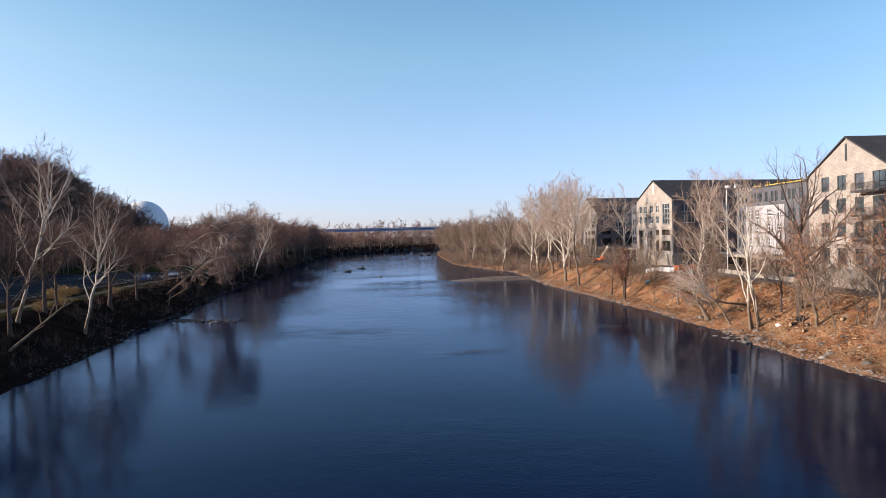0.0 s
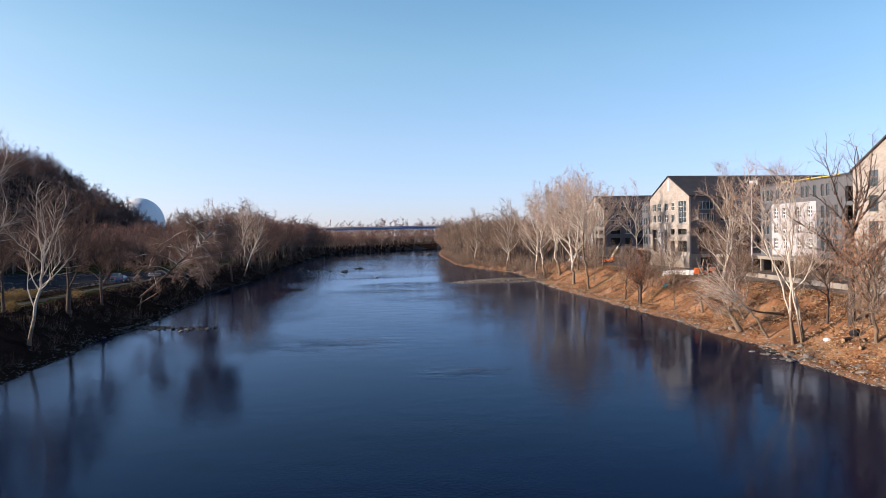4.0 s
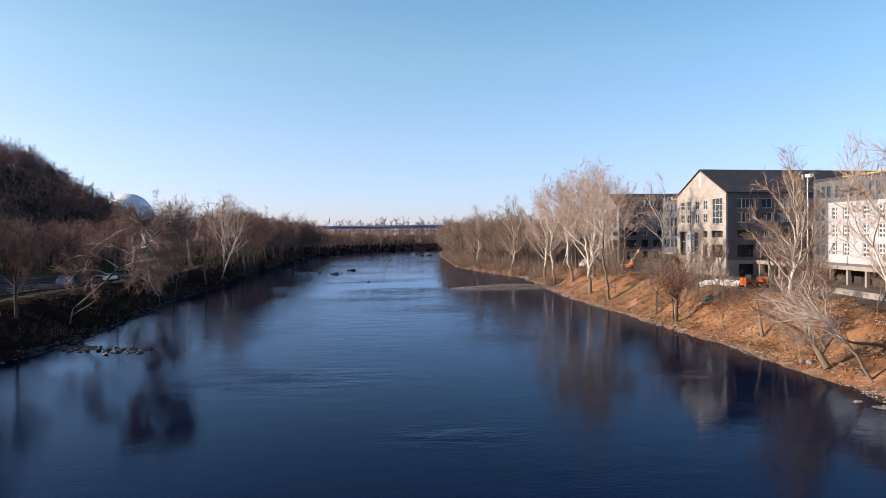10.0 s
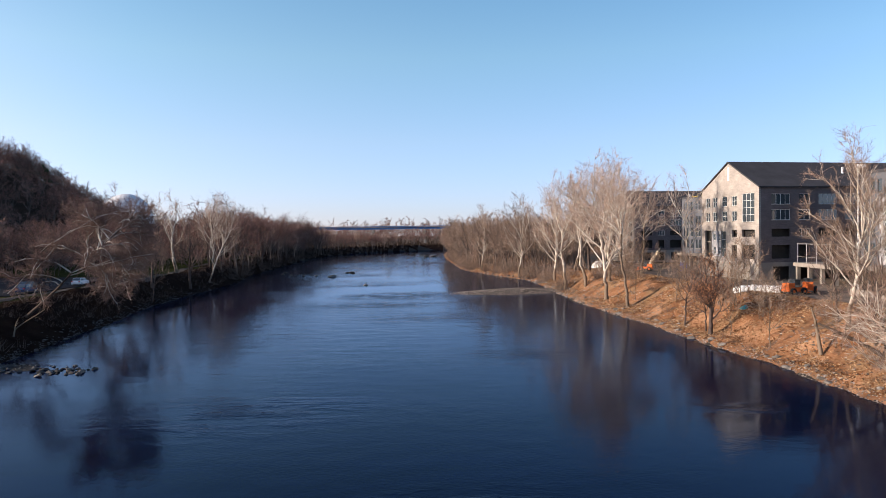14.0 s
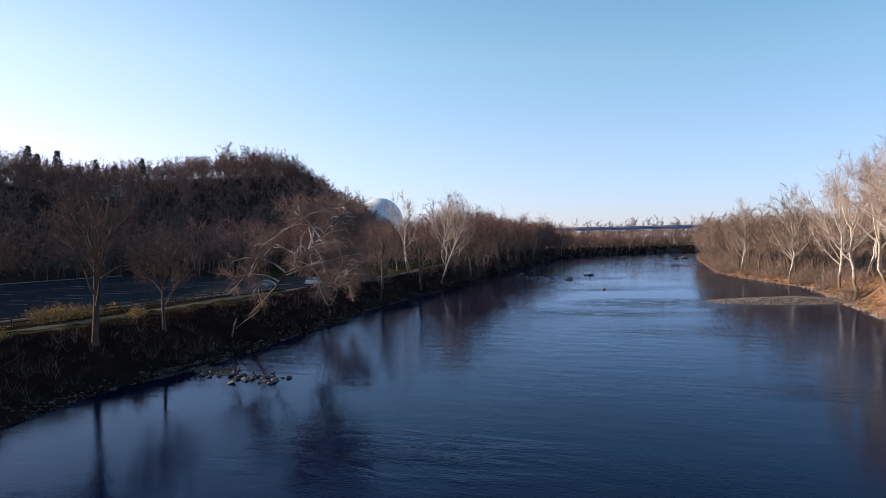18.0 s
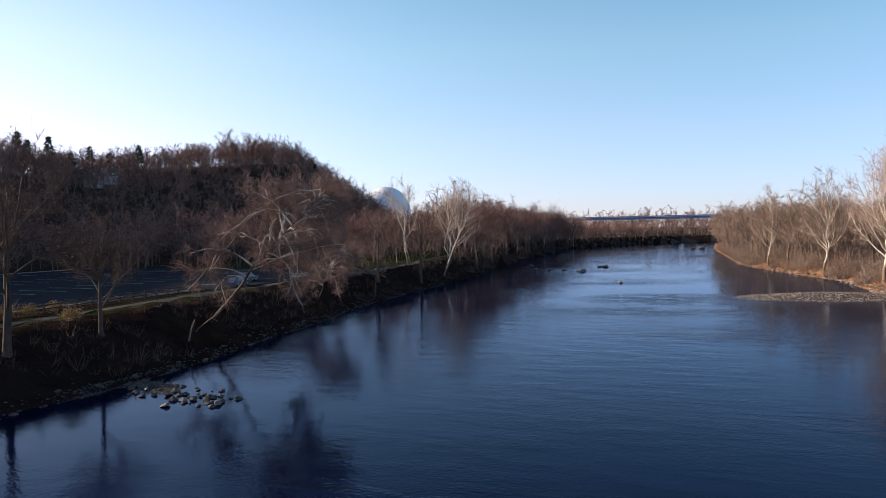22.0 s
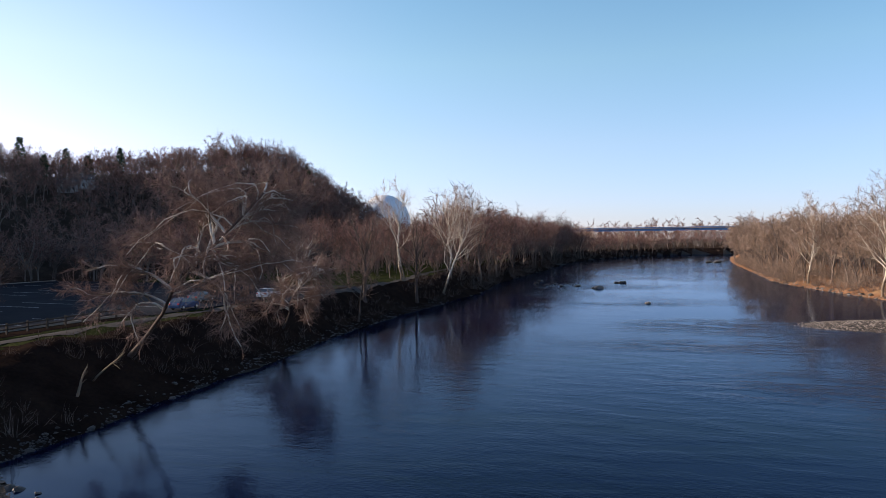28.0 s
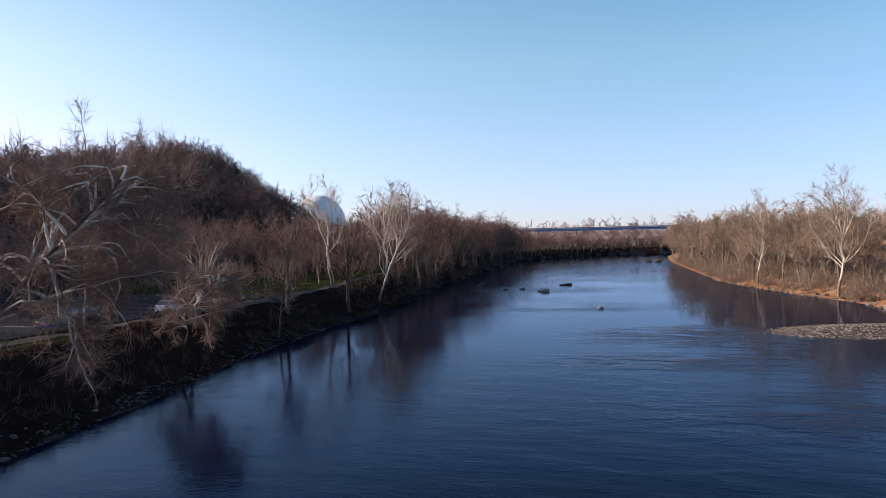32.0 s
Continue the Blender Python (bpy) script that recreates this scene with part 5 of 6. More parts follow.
woods("east_brush", "leafless brush and saplings along the east bank",
      scatter(_r, -8, 70, 205, 520, 2.7, lambda x, y: 1.2 < x - along(RIGHT_SHORE, y) < (11 if y > 262 else 14) and (y > 262 or wob(x, y, 6.0) > 0.1), (0.7, 1.9)), M["twig_tan"], 8, "brush", SHRUB)
woods("slope_brambles", "low dark brambles in clumps on the east slope",
      scatter(_r, 28, 62, 62, 262, 2.0, lambda x, y: 1.5 < x - along(RIGHT_SHORE, y) < 15 and wob(x, y, 3.4, 2.7) > 0.42, (0.18, 0.5)), M["bramble"], 17, "brush", SCRUB)
woods("slope_brush", "scattered dry shoots on the east slope",
      scatter(_r, 30, 62, 62, 215, 2.6, lambda x, y: 1.5 < x - along(RIGHT_SHORE, y) < 16 and wob(x, y, 5.0, 0.7) > 0.05, (0.2, 0.6)), M["twig_tan"], 10, "brush", SHRUB)

# evergreens on the hill's crest
M["conifer"] = material("conifer_needles", (0.035, 0.06, 0.03), 0.9, 0.4, 0.5, 4.0, 0, island=0.5)


def conifer_meshes(seed, tall):
    rng = np.random.default_rng(seed)
    w, c = Wood(), Wood()
    w.tube([(0, 0, -0.5), (0, 0, tall * 0.5), (0, 0, tall)], [0.25, 0.14, 0.02], 5)
    for k in range(26):
        f = 0.16 + 0.82 * k / 26
        for j in range(7):
            a = rng.uniform(0, 6.283)
            r = (1 - f) * tall * 0.34 * rng.uniform(0.7, 1.2) + 0.2
            p = np.array([0, 0, f * tall])
            q = p + [math.cos(a) * r, math.sin(a) * r, -0.12 * r]
            m = 8
            s = rng.uniform(0.15, 1, (m, 1))
            st = p + (q - p) * s
            c.slivers(st, st + unit(q - p) * 0.5 + rng.normal(size=(m, 3)) * 0.35 + [0, 0, -0.15], np.full(m, 0.34), rng)
    return w.mesh("trunk", M["brown_bark"]), c.mesh("crown", M["conifer"])


CONIFER = [conifer_meshes(41, 15.0), conifer_meshes(42, 12.0)]
for k, (x, y, s) in enumerate(((-296, 314, 1.35), (-300, 322, 1.45), (-298, 332, 1.4), (-291, 338, 1.2), (-303, 360, 1.15), (-300, 370, 1.2), (-300, 390, 1.2), (-298, 470, 1.25), (-288, 532, 1.1), (-255, 500, 0.9), (-262, 508, 0.8))):
    t = thing("conifer_tree", "dark green conifer on the hill crest", "tree", "conifers on the hill", at=pose(x, y, float(height(x, y)) - 0.2, 0, 0, 50 * k) @ Matrix.Scale(s, 4))
    part("trunk", CONIFER[k % 2][0], t)
    part("crown", CONIFER[k % 2][1], t)

# houses half hidden on the hill
M["siding"] = material("pale_house_siding", (0.40, 0.37, 0.35), 0.8, 0.1, 0.3, 5.0, 0.1, 0.01)
M["house_roof"] = material("grey_house_roof", (0.11, 0.10, 0.10), 0.9, 0.2, 0.4, 6.0, 0.2, 0.02)


def hill_house(x, y, turn, w, d, h):
    t = thing("house", "pale sided house among the trees on the hill", "house", "houses on the hill", at=pose(x, y, float(height(x, y)) - 0.5, 0, 0, turn))
    ring = [(-w / 2, 0), (w / 2, 0), (w / 2, h), (0, h + w * 0.32), (-w / 2, h)]
    part("wall", Boxes().prism(ring, -d / 2, d / 2).mesh("wall", M["siding"]), t)
    for s in (-1, 1):
        r = Boxes().prism([(0, h + w * 0.32 + 0.04), (s * (w / 2 + 0.5), h - 0.28), (s * (w / 2 + 0.5), h), (0, h + w * 0.32 + 0.3)][::s], -d / 2 - 0.4, d / 2 + 0.4)
        part("roof", r.mesh("roof", M["house_roof"]), t)
    part("chimney", Boxes().box(w * 0.2, w * 0.2 + 0.8, -0.4, 0.4, h, h + w * 0.32 + 1.2).mesh("chimney", M["stone_wall"]), t)
    for z in (1.2, 4.2):
        for k in (-0.3, 0.0, 0.3):
            win = part("window", Boxes().box(w / 2 - 0.02, w / 2 + 0.05, k * d - 0.55, k * d + 0.55, z, z + 1.5).mesh("window", M["frame_white"]), t)
            part("pane", Boxes().box(w / 2 + 0.05, w / 2 + 0.07, k * d - 0.45, k * d + 0.45, z + 0.1, z + 1.4).mesh("pane", M["glass"]), win)
    return t


for x, y, a, w, d, h in ((-284, 352, -35, 7, 10, 4.5), (-277, 338, -40, 7, 8, 4.0)):
    hill_house(x, y, a, w, d, h)

# ---- the west bank: towpath, fence, car park ----


def strip(name, line, half, lift, mat, y0, y1, step=2.0):
    ys = np.arange(y0, y1, step)
    xs = along(line, ys)
    v, f = [], []
    for x, y in zip(xs, ys):
        for s in (-half, -half / 3, half / 3, half):
            v.append((x + s, y, float(height(x + s, y)) + lift - 0.03 * (abs(s) > half / 2)))
    for i in range(len(ys) - 1):
        for j in range(3):
            a = i * 4 + j
            f.append([a, a + 1, a + 5, a + 4])
    return mesh_from(name, v, f, mat, smooth=True)


thing("pavement", "pale stone-dust towpath along the west bank", "path", kind="structure", data=strip("pavement", PATH_LINE, 1.15, 0.09, M["path"], 42, 430))


def make_lot():
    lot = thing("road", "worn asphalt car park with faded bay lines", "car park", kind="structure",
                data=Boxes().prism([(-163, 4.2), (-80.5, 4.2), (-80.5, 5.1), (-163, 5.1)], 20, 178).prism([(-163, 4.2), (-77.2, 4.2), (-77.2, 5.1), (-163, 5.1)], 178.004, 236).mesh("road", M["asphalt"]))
    M["line"] = material("faded_white_paint", (0.42, 0.42, 0.42), 0.8, 0.35, 1.5, 8.0, 0)
    me = Boxes().box(-2.6, 2.6, -0.07, 0.07, 0.0, 0.008).mesh("bay_line", M["line"])
    for x in (-86, -104, -109.4, -128, -133.4, -152):
        for y in np.arange(64, 230, 5.6):
            part("bay_line", me, lot, m=pose(x, y, 5.1))
    kerb = Boxes().box(-163.4, -163.004, 20, 236, 4.6, 5.28).mesh("kerb", M["concrete"])
    part("kerb", kerb, lot)
    part("kerb", Boxes().box(-80.496, -80.2, 20, 178, 4.6, 5.25).mesh("kerb", M["concrete"]), lot)
    return lot


make_lot()


def make_fence():
    M["fence_wood"] = material("dark_weathered_timber", (0.05, 0.038, 0.03), 0.9, 0.3, 1.0, 12.0, 0.4, 0.02)
    fence = thing("fence", "dark weathered post-and-rail timber fence by the car park", "fence")
    post = Boxes().box(-0.09, 0.09, -0.09, 0.09, -0.3, 1.15).mesh("post", M["fence_wood"])
    rail = Boxes().box(-0.04, 0.04, 0, 2.6, -0.08, 0.08).mesh("rail", M["fence_wood"])
    y = 50.0
    while y < 175:
        x0, x1 = along(PATH_LINE, y) - 5.2, along(PATH_LINE, y + 2.6) - 5.2
        z0, z1 = float(height(x0, y)), float(height(x1, y + 2.6))
        part("post", post, fence, m=pose(x0, y, z0))
        a = math.degrees(math.atan2(-(x1 - x0), 2.6))
        tilt = math.degrees(math.atan2(z1 - z0, 2.6))
        for h in (0.5, 0.95):
            part("rail", rail, fence, m=pose(x0 + 0.1, y, z0 + h, tilt, 0, a))
        y += 2.6


make_fence()

M["bush_leaf"] = material("yellowing_leaves", (0.34, 0.22, 0.06), 0.85, 0.4, 1.5, 8.0, 0, island=0.9, tint=(0.5, 0.33, 0.1))


def leafy_bush(x, y, size, seed, label):
    rng = np.random.default_rng(seed)
    v, q, t = SHRUB[seed % 3]
    b = thing("bush", label, "bush", "bushes by the fence", at=pose(x, y, float(height(x, y)) - 0.05, 0, 0, 40 * seed) @ Matrix.Scale(size, 4))
    part("stem_tangle", fast_mesh("stem_tangle", v, q, t, M["twig_brown"]), b)
    w = Wood()
    m = 700
    a = rng.normal(size=(m, 3)) * [0.8, 0.8, 0.45] + [0, 0, 1.1]
    a[:, 2] = np.maximum(a[:, 2], 0.15)
    w.slivers(a, a + rng.normal(size=(m, 3)) * 0.12, np.full(m, 0.14), rng)
    part("leaves", w.mesh("leaves", M["bush_leaf"]), b, "yellow and russet leaves")


for k, (x, y, s) in enumerate(((-74.6, 133.5, 0.95), (-74.8, 136.2, 1.1), (-74.9, 139.2, 0.9), (-75.3, 143.0, 0.7), (-66.0, 121.0, 0.8), (-66.5, 141.0, 0.7), (-64.8, 112.5, 0.8), (-77.8, 148.5, 0.6))):
    leafy_bush(x, y, s, k, "low bush with a few yellow leaves beside the path")

# ---- parked cars ----
M["tyre"] = material("tyre_rubber", (0.03, 0.03, 0.03), 0.9, 0.2, 3.0, 20.0, 0)
M["rim"] = material("alloy_rim", (0.5, 0.5, 0.52), 0.35, 0.1, 3.0, 20.0, 0, metal=0.9)
M["lamp_red"] = material("red_lamp_lens", (0.4, 0.02, 0.02), 0.3, 0.1, 3.0, 20.0, 0)
M["lamp_clear"] = material("clear_lamp_lens", (0.7, 0.7, 0.7), 0.2, 0.1, 3.0, 20.0, 0)


def parked_car(x, y, turn, paint, label):
    c = thing("car", label, "car", "parked cars", at=pose(x, y, 5.1, 0, 0, turn))
    L, W = 4.5, 1.84
    side = [(-2.2, 0.32), (2.2, 0.32), (2.25, 0.62), (2.15, 0.86), (1.15, 1.02), (0.35, 1.56), (-1.35, 1.62), (-2.05, 1.08), (-2.25, 0.7)]
    bm = bmesh.new()
    rings = []
    for yy, k in ((-W / 2, 0.94), (-W / 2 + 0.1, 1.0), (W / 2 - 0.1, 1.0), (W / 2, 0.94)):
        ring = []
        for px, pz in side:
            inset = 0.16 * max(0, pz - 1.0) / 0.6 * (1 if yy > 0 else -1)
            ring.append(bm.verts.new((px * (0.98 if abs(yy) > W / 2 - 0.05 else 1), yy - inset, 0.32 + (pz - 0.32) * (0.985 if k < 1 else 1))))
        rings.append(ring)
    n = len(side)
    for a, b2 in zip(rings, rings[1:]):
        for i in range(n):
            bm.faces.new((a[i], a[(i + 1) % n], b2[(i + 1) % n], b2[i]))
    bm.faces.new(rings[0][::-1])
    bm.faces.new(rings[-1])
    bmesh.ops.recalc_face_normals(bm, faces=bm.faces)
    me = bpy.data.meshes.new("body")
    bm.to_mesh(me)
    bm.free()
    me.materials.append(paint)
    part("body", me, c)
    for s in (-1, 1):
        g = Boxes()
        g.v = [(px, s * (W / 2 - 0.005 - 0.16 * max(0, pz - 1.0) / 0.6 + o), pz) for o in (-0.03, 0.012) for px, pz in ((-1.75, 1.07), (0.95, 1.07), (0.28, 1.5), (-1.25, 1.54))]
        g.f = [[0, 1, 2, 3], [7, 6, 5, 4], [0, 4, 5, 1], [1, 5, 6, 2], [2, 6, 7, 3], [3, 7, 4, 0]]
        part("side_window", g.mesh("side_window", M["glass"]), c)
    for pts in (((1.12, 1.05), (0.38, 1.54)), ((-2.04, 1.1), (-1.4, 1.58))):
        (xa, za), (xb, zb) = pts
        o = 0.02 if xa > 0 else -0.02
        g = Boxes()
        g.v = [(px + o * k, yy * (0.84 if pz < 1.2 else 0.7), pz + 0.012 * k) for k in (-1, 1) for px, pz, yy in ((xa, za, -1), (xa, za, 1), (xb, zb, 1), (xb, zb, -1))]
        g.f = [[0, 1, 2, 3], [7, 6, 5, 4], [0, 4, 5, 1], [1, 5, 6, 2], [2, 6, 7, 3], [3, 7, 4, 0]]
        part("windscreen", g.mesh("windscreen", M["glass"]), c)
    for wx in (-1.35, 1.4):
        for s in (-1, 1):
            w = Wood()
            w.tube([(wx, s * 0.72, 0.33), (wx, s * 0.74, 0.33), (wx, s * 0.92, 0.33), (wx, s * 0.94, 0.33)], [0.2, 0.33, 0.33, 0.24], 16)
            tyre = part("wheel", w.mesh("wheel", M["tyre"]), c)
            w = Wood()
            w.tube([(wx, s * 0.9, 0.33), (wx, s * 0.935, 0.33), (wx, s * 0.945, 0.33)], [0.22, 0.22, 0.02], 14)
            part("rim", w.mesh("rim", M["rim"]), tyre)
    for s in (-1, 1):
        part("headlight", Boxes().box(2.1, 2.235, s * 0.68 - 0.18, s * 0.68 + 0.18, 0.66, 0.82).mesh("headlight", M["lamp_clear"]), c)
        part("tail_light", Boxes().box(-2.24, -2.1, s * 0.72 - 0.14, s * 0.72 + 0.14, 0.78, 0.98).mesh("tail_light", M["lamp_red"]), c)


def paint(name, col):
    return material(name, col, 0.25, 0.05, 1.0, 10.0, 0, spec=0.6)


parked_car(-78.7, 205.2, 94, paint("white_car_paint", (0.75, 0.76, 0.78)), "white parked sport utility car")
parked_car(-78.6, 185.6, 93, paint("blue_car_paint", (0.03, 0.06, 0.14)), "dark blue parked car")
parked_car(-84.5, 196.0, 92, paint("grey_car_paint", (0.12, 0.125, 0.13)), "dark grey parked car")

# ---- stones ----


def rock_mesh(seed, flat=0.55, mat="stone", chips=7):
    bm = bmesh.new()
    bmesh.ops.create_icosphere(bm, subdivisions=2, radius=0.5)
    rng = np.random.default_rng(seed)
    cuts = [(unit(rng.normal(size=3)), rng.uniform(0.2 if chips > 7 else 0.28, 0.42)) for _ in range(chips)]
    for v in bm.verts:
        p = np.array(v.co)
        for nrm, d in cuts:
            o = p @ nrm - d
            if o > 0:
                p = p - nrm * o * (1.0 if chips > 7 else 0.9)
        v.co = (p[0] * 1.25, p[1], p[2] * flat)
    me = bpy.data.meshes.new("rock")
    bm.to_mesh(me)
    bm.free()
    me.materials.append(M[mat])
    return me


ROCKS = [rock_mesh(60 + k, fl) for k, fl in enumerate((0.6, 0.5, 0.7, 0.45))]
SLABS = [rock_mesh(80 + k, fl, chips=16) for k, fl in enumerate((0.55, 0.4, 0.6, 0.45))]
DARK_SLABS = [rock_mesh(80 + k, fl, "wet_stone", 16) for k, fl in enumerate((0.55, 0.4, 0.6, 0.45))]
DARK_ROCKS = [rock_mesh(60 + k, fl, "wet_stone") for k, fl in enumerate((0.6, 0.5, 0.7, 0.45))]


def put_rock(x, y, s, k, label, group, z=None, dark=False, slab=False):
    zz = max(float(height(x, y)), 0.0) if z is None else z
    me = (DARK_ROCKS if dark else SLABS if slab else ROCKS)[k % 4]
    if dark and slab:
        me = DARK_SLABS[k % 4]
    return thing("rock", label, "rock", group, data=me, at=pose(x, y, zz + 0.04 * s, 8 * (k % 3) - 8, 6 * (k % 5) - 12, 57 * k) @ Matrix.Scale(s, 4))


for k, (x, y, s) in enumerate(((-64.6, 329, 1.4), (-60, 323, 1.3), (-54, 318, 1.6), (-49.6, 318.7, 1.8), (-42, 310.6, 2.6), (-43.6, 311.5, 1.6), (-38.9, 337.8, 2.2), (-40.5, 337, 1.6), (-24.5, 266.2, 1.5), (-11.6, 532, 4.5),
                               (-16, 530, 3.0), (-58, 327, 1.0), (-66, 340, 2.0))):
    put_rock(x, y, s, k, "wet brown boulder breaking the river surface", "boulders in the river", 0.05, dark=k not in (4, 5, 8))
_q = np.random.default_rng(77)
for k in range(72):
    u = _q.uniform(0, 1)
    x, y = -52.5 + 12.5 * u + _q.normal() * 0.6, 136.5 - 4.2 * u + _q.normal() * 1.3
    put_rock(x, y, _q.uniform(0.3, 1.0), k, "dark wet river stone in the shallows of the west bank", "stones of the west shallows", 0.03, dark=True, slab=True)
for k, (x, y, s) in enumerate(((-40.0, 132.2, 0.95), (-43.9, 130.3, 1.2), (-43.8, 132.4, 1.1), (-46.5, 133.5, 1.2), (-42.2, 133.4, 0.9))):
    put_rock(x, y, s * 0.85, k + 2, "pale river stone in the shallows of the west bank", "stones of the west shallows", 0.08, slab=True)
for k in range(90):
    y = 66 + k * 3.1 + _q.normal() * 1.2
    x = along(RIGHT_SHORE, y) + _q.uniform(0.2, 2.6)
    put_rock(x, y, _q.uniform(0.4, 1.15), k, "grey stone on the east waterline", "stones of the east waterline")
for k in range(36):
    y = 263 + k * 2.5 + _q.normal()
    put_rock(along(RIGHT_SHORE, y) + _q.uniform(-0.2, 1.6), y, _q.uniform(0.5, 1.4), k, "dark stone below the riverside brush", "stones of the far east waterline", dark=k % 3 > 0, slab=True)
for k in range(26):
    y = 98 + k * 3.4 + _q.normal()
    put_rock(along(LEFT_SHORE, y) - _q.uniform(0.0, 1.8), y, _q.uniform(0.35, 0.8), k, "dark stone on the west waterline", "stones of the west waterline", dark=True)


for k in range(24):
    x, y = 39.6 + _q.normal() * 1.3, 95.6 + _q.normal() * 1.9
    put_rock(x, y, _q.uniform(0.55, 1.25), k, "grey slab in a heap at the east waterline", "slabs heaped at the east waterline", slab=True)
for k, (x, y, s) in enumerate(((43.0, 81.7, 1.4), (46.1, 83.7, 1.3), (41.6, 90.4, 1.0), (44.4, 86.0, 0.9), (42.2, 87.4, 0.8), (46.6, 93.0, 0.9), (42.6, 99.4, 1.0), (40.6, 103.0, 1.1))):
    put_rock(x, y, s, k, "flat grey stone lying on the east slope", "flat stones on the east slope", slab=True)


def pebbles(name, label, spots, mat, lo, hi, seed):
    rng = np.random.default_rng(seed)
    base = np.array([(1, 0, 0), (0.2, 0.9, 0), (-0.9, 0.5, 0), (-0.7, -0.7, 0), (0.4, -0.9, 0), (0.1, 0.05, 0.62)], float)
    tri = np.array([(0, 1, 5), (1, 2, 5), (2, 3, 5), (3, 4, 5), (4, 0, 5)])
    spots = np.asarray(spots, float)
    m = len(spots)
    s = rng.uniform(lo, hi, (m, 1, 1)) * rng.uniform(0.6, 1.3, (m, 6, 1))
    a = rng.uniform(0, 6.283, m)
    c, si = np.cos(a)[:, None], np.sin(a)[:, None]
    v = base[None] * s
    v = np.stack([v[..., 0] * c - v[..., 1] * si, v[..., 0] * si + v[..., 1] * c, v[..., 2] - 0.03], -1) + np.stack([spots[:, 0], spots[:, 1], np.maximum(height(spots[:, 0], spots[:, 1]), -0.06)], -1)[:, None]
    t = (tri[None] + 6 * np.arange(m)[:, None, None]).reshape(-1, 3)
    return thing(name, label, "stones", kind="stuff", data=fast_mesh(name, v.reshape(-1, 3), [], t, mat, smooth=False))


sy = np.concatenate([_q.uniform(60, 215, 3800), _q.uniform(262, 420, 1400)])
pebbles("shore_cobbles", "grey and tan cobbles along the east waterline", np.stack([along(RIGHT_SHORE, sy) + np.abs(_q.normal(size=5200)) * 1.1 - 0.2, sy], -1), M["pebble"], 0.07, 0.2, 1)
bx, by = _q.uniform(-4, 32, 14000), _q.uniform(222, 256, 14000)
keep = (height(bx, by) > -0.08) & (height(bx, by) < 1.2)
pebbles("bar_cobbles", "pale cobbles covering the gravel bar", np.stack([bx, by], -1)[keep], M["pebble"], 0.1, 0.26, 2)
wy = _q.uniform(80, 260, 1600)
pebbles("west_cobbles", "dark wet cobbles along the west waterline", np.stack([along(LEFT_SHORE, wy) - np.abs(_q.normal(size=1600)) * 1.2 + 0.3, wy], -1), M["wet_stone"], 0.08, 0.24, 3)

gx, gy = _q.uniform(-61, -40, 9000), _q.uniform(128, 145, 9000)
keep = (height(gx, gy) > -0.05) & (height(gx, gy) < 0.5)
pebbles("spit_gravel", "dark wet gravel of the spit off the west bank", np.stack([gx, gy], -1)[keep], M["wet_stone"], 0.06, 0.18, 4)

ey = _q.uniform(62, 258, 5200)
ex = along(RIGHT_SHORE, ey) + _q.uniform(1.0, 15.5, 5200)
keep = wob(ex, ey, 6.0, 1.2) > -0.1
pebbles("slope_rubble", "grey stones and rubble scattered over the east slope", np.stack([ex, ey], -1)[keep], M["pebble"], 0.06, 0.3, 6)

# leaf litter and sticks that roughen the east slope
M["litter"] = material("russet_leaf_litter", (0.27, 0.125, 0.055), 0.95, 0.45, 0.4, 4.0, 0, island=1.0, tint=(0.42, 0.28, 0.16))
M["stick"] = material("bleached_sticks", (0.38, 0.30, 0.225), 0.9, 0.35, 0.5, 4.0, 0, island=0.8)


def litter():
    w = Wood()
    n = 80000
    y = _q.uniform(60, 262, n)
    x = along(RIGHT_SHORE, y) + _q.uniform(0.8, 17, n)
    good = wob(x, y, 4.0, 0.3) + 0.7 * wob(x, y, 1.7, 2.2) > -0.35
    x, y = x[good], y[good]
    p = np.stack([x, y, height(x, y) + 0.01], -1)
    w.slivers(p, p + _q.normal(size=p.shape) * [0.2, 0.2, 0.07] + [0, 0, 0.1], np.full(len(p), 0.15), _q)
    thing("leaf_litter", "russet leaf litter and dead stalks on the east slope", "leaf litter", kind="stuff", data=w.mesh("leaf_litter", M["litter"]))
    w = Wood()
    n = 900
    y = _q.uniform(60, 262, n)
    x = along(RIGHT_SHORE, y) + _q.uniform(0.6, 16, n)
    p = np.stack([x, y, height(x, y) + 0.06], -1)
    w.slivers(p, p + _q.normal(size=p.shape) * [0.8, 0.8, 0.1] + [0, 0, 0.05], np.full(n, 0.06), _q)
    thing("fallen_sticks", "bleached sticks strewn over the east slope", "sticks", kind="stuff", data=w.mesh("fallen_sticks", M["stick"]))


litter()


def log(x, y, turn, tilt, length, radius, mat, label, lift=0.0):
    rng = np.random.default_rng(int(abs(x * 10 + y)))
    w = Wood()
    line = limb_line(rng, (0, 0, 0), (1, 0, 0), length, 8, 0.06, 0.0)
    w.tube(line, radius * (1 - 0.6 * np.linspace(0, 1, 9)), 8)
    w2 = Wood()
    for k in range(5):
        p, d = along_line(line, 0.4 + 0.12 * k)
        w2.tube(limb_line(rng, p, branch_off(rng, d, 0.8, 0.2), length * 0.25, 3, 0.2, 0), radius * np.array([0.3, 0.22, 0.14, 0.06]), 5)
    t = thing("fallen_log", label, "log", "fallen logs", at=pose(x, y, float(height(x, y)) + radius * 0.6 + lift, 0, tilt, turn))
    part("stem", w.mesh("stem", mat), t)
    part("branch_tangle", w2.mesh("branch_tangle", mat), t)


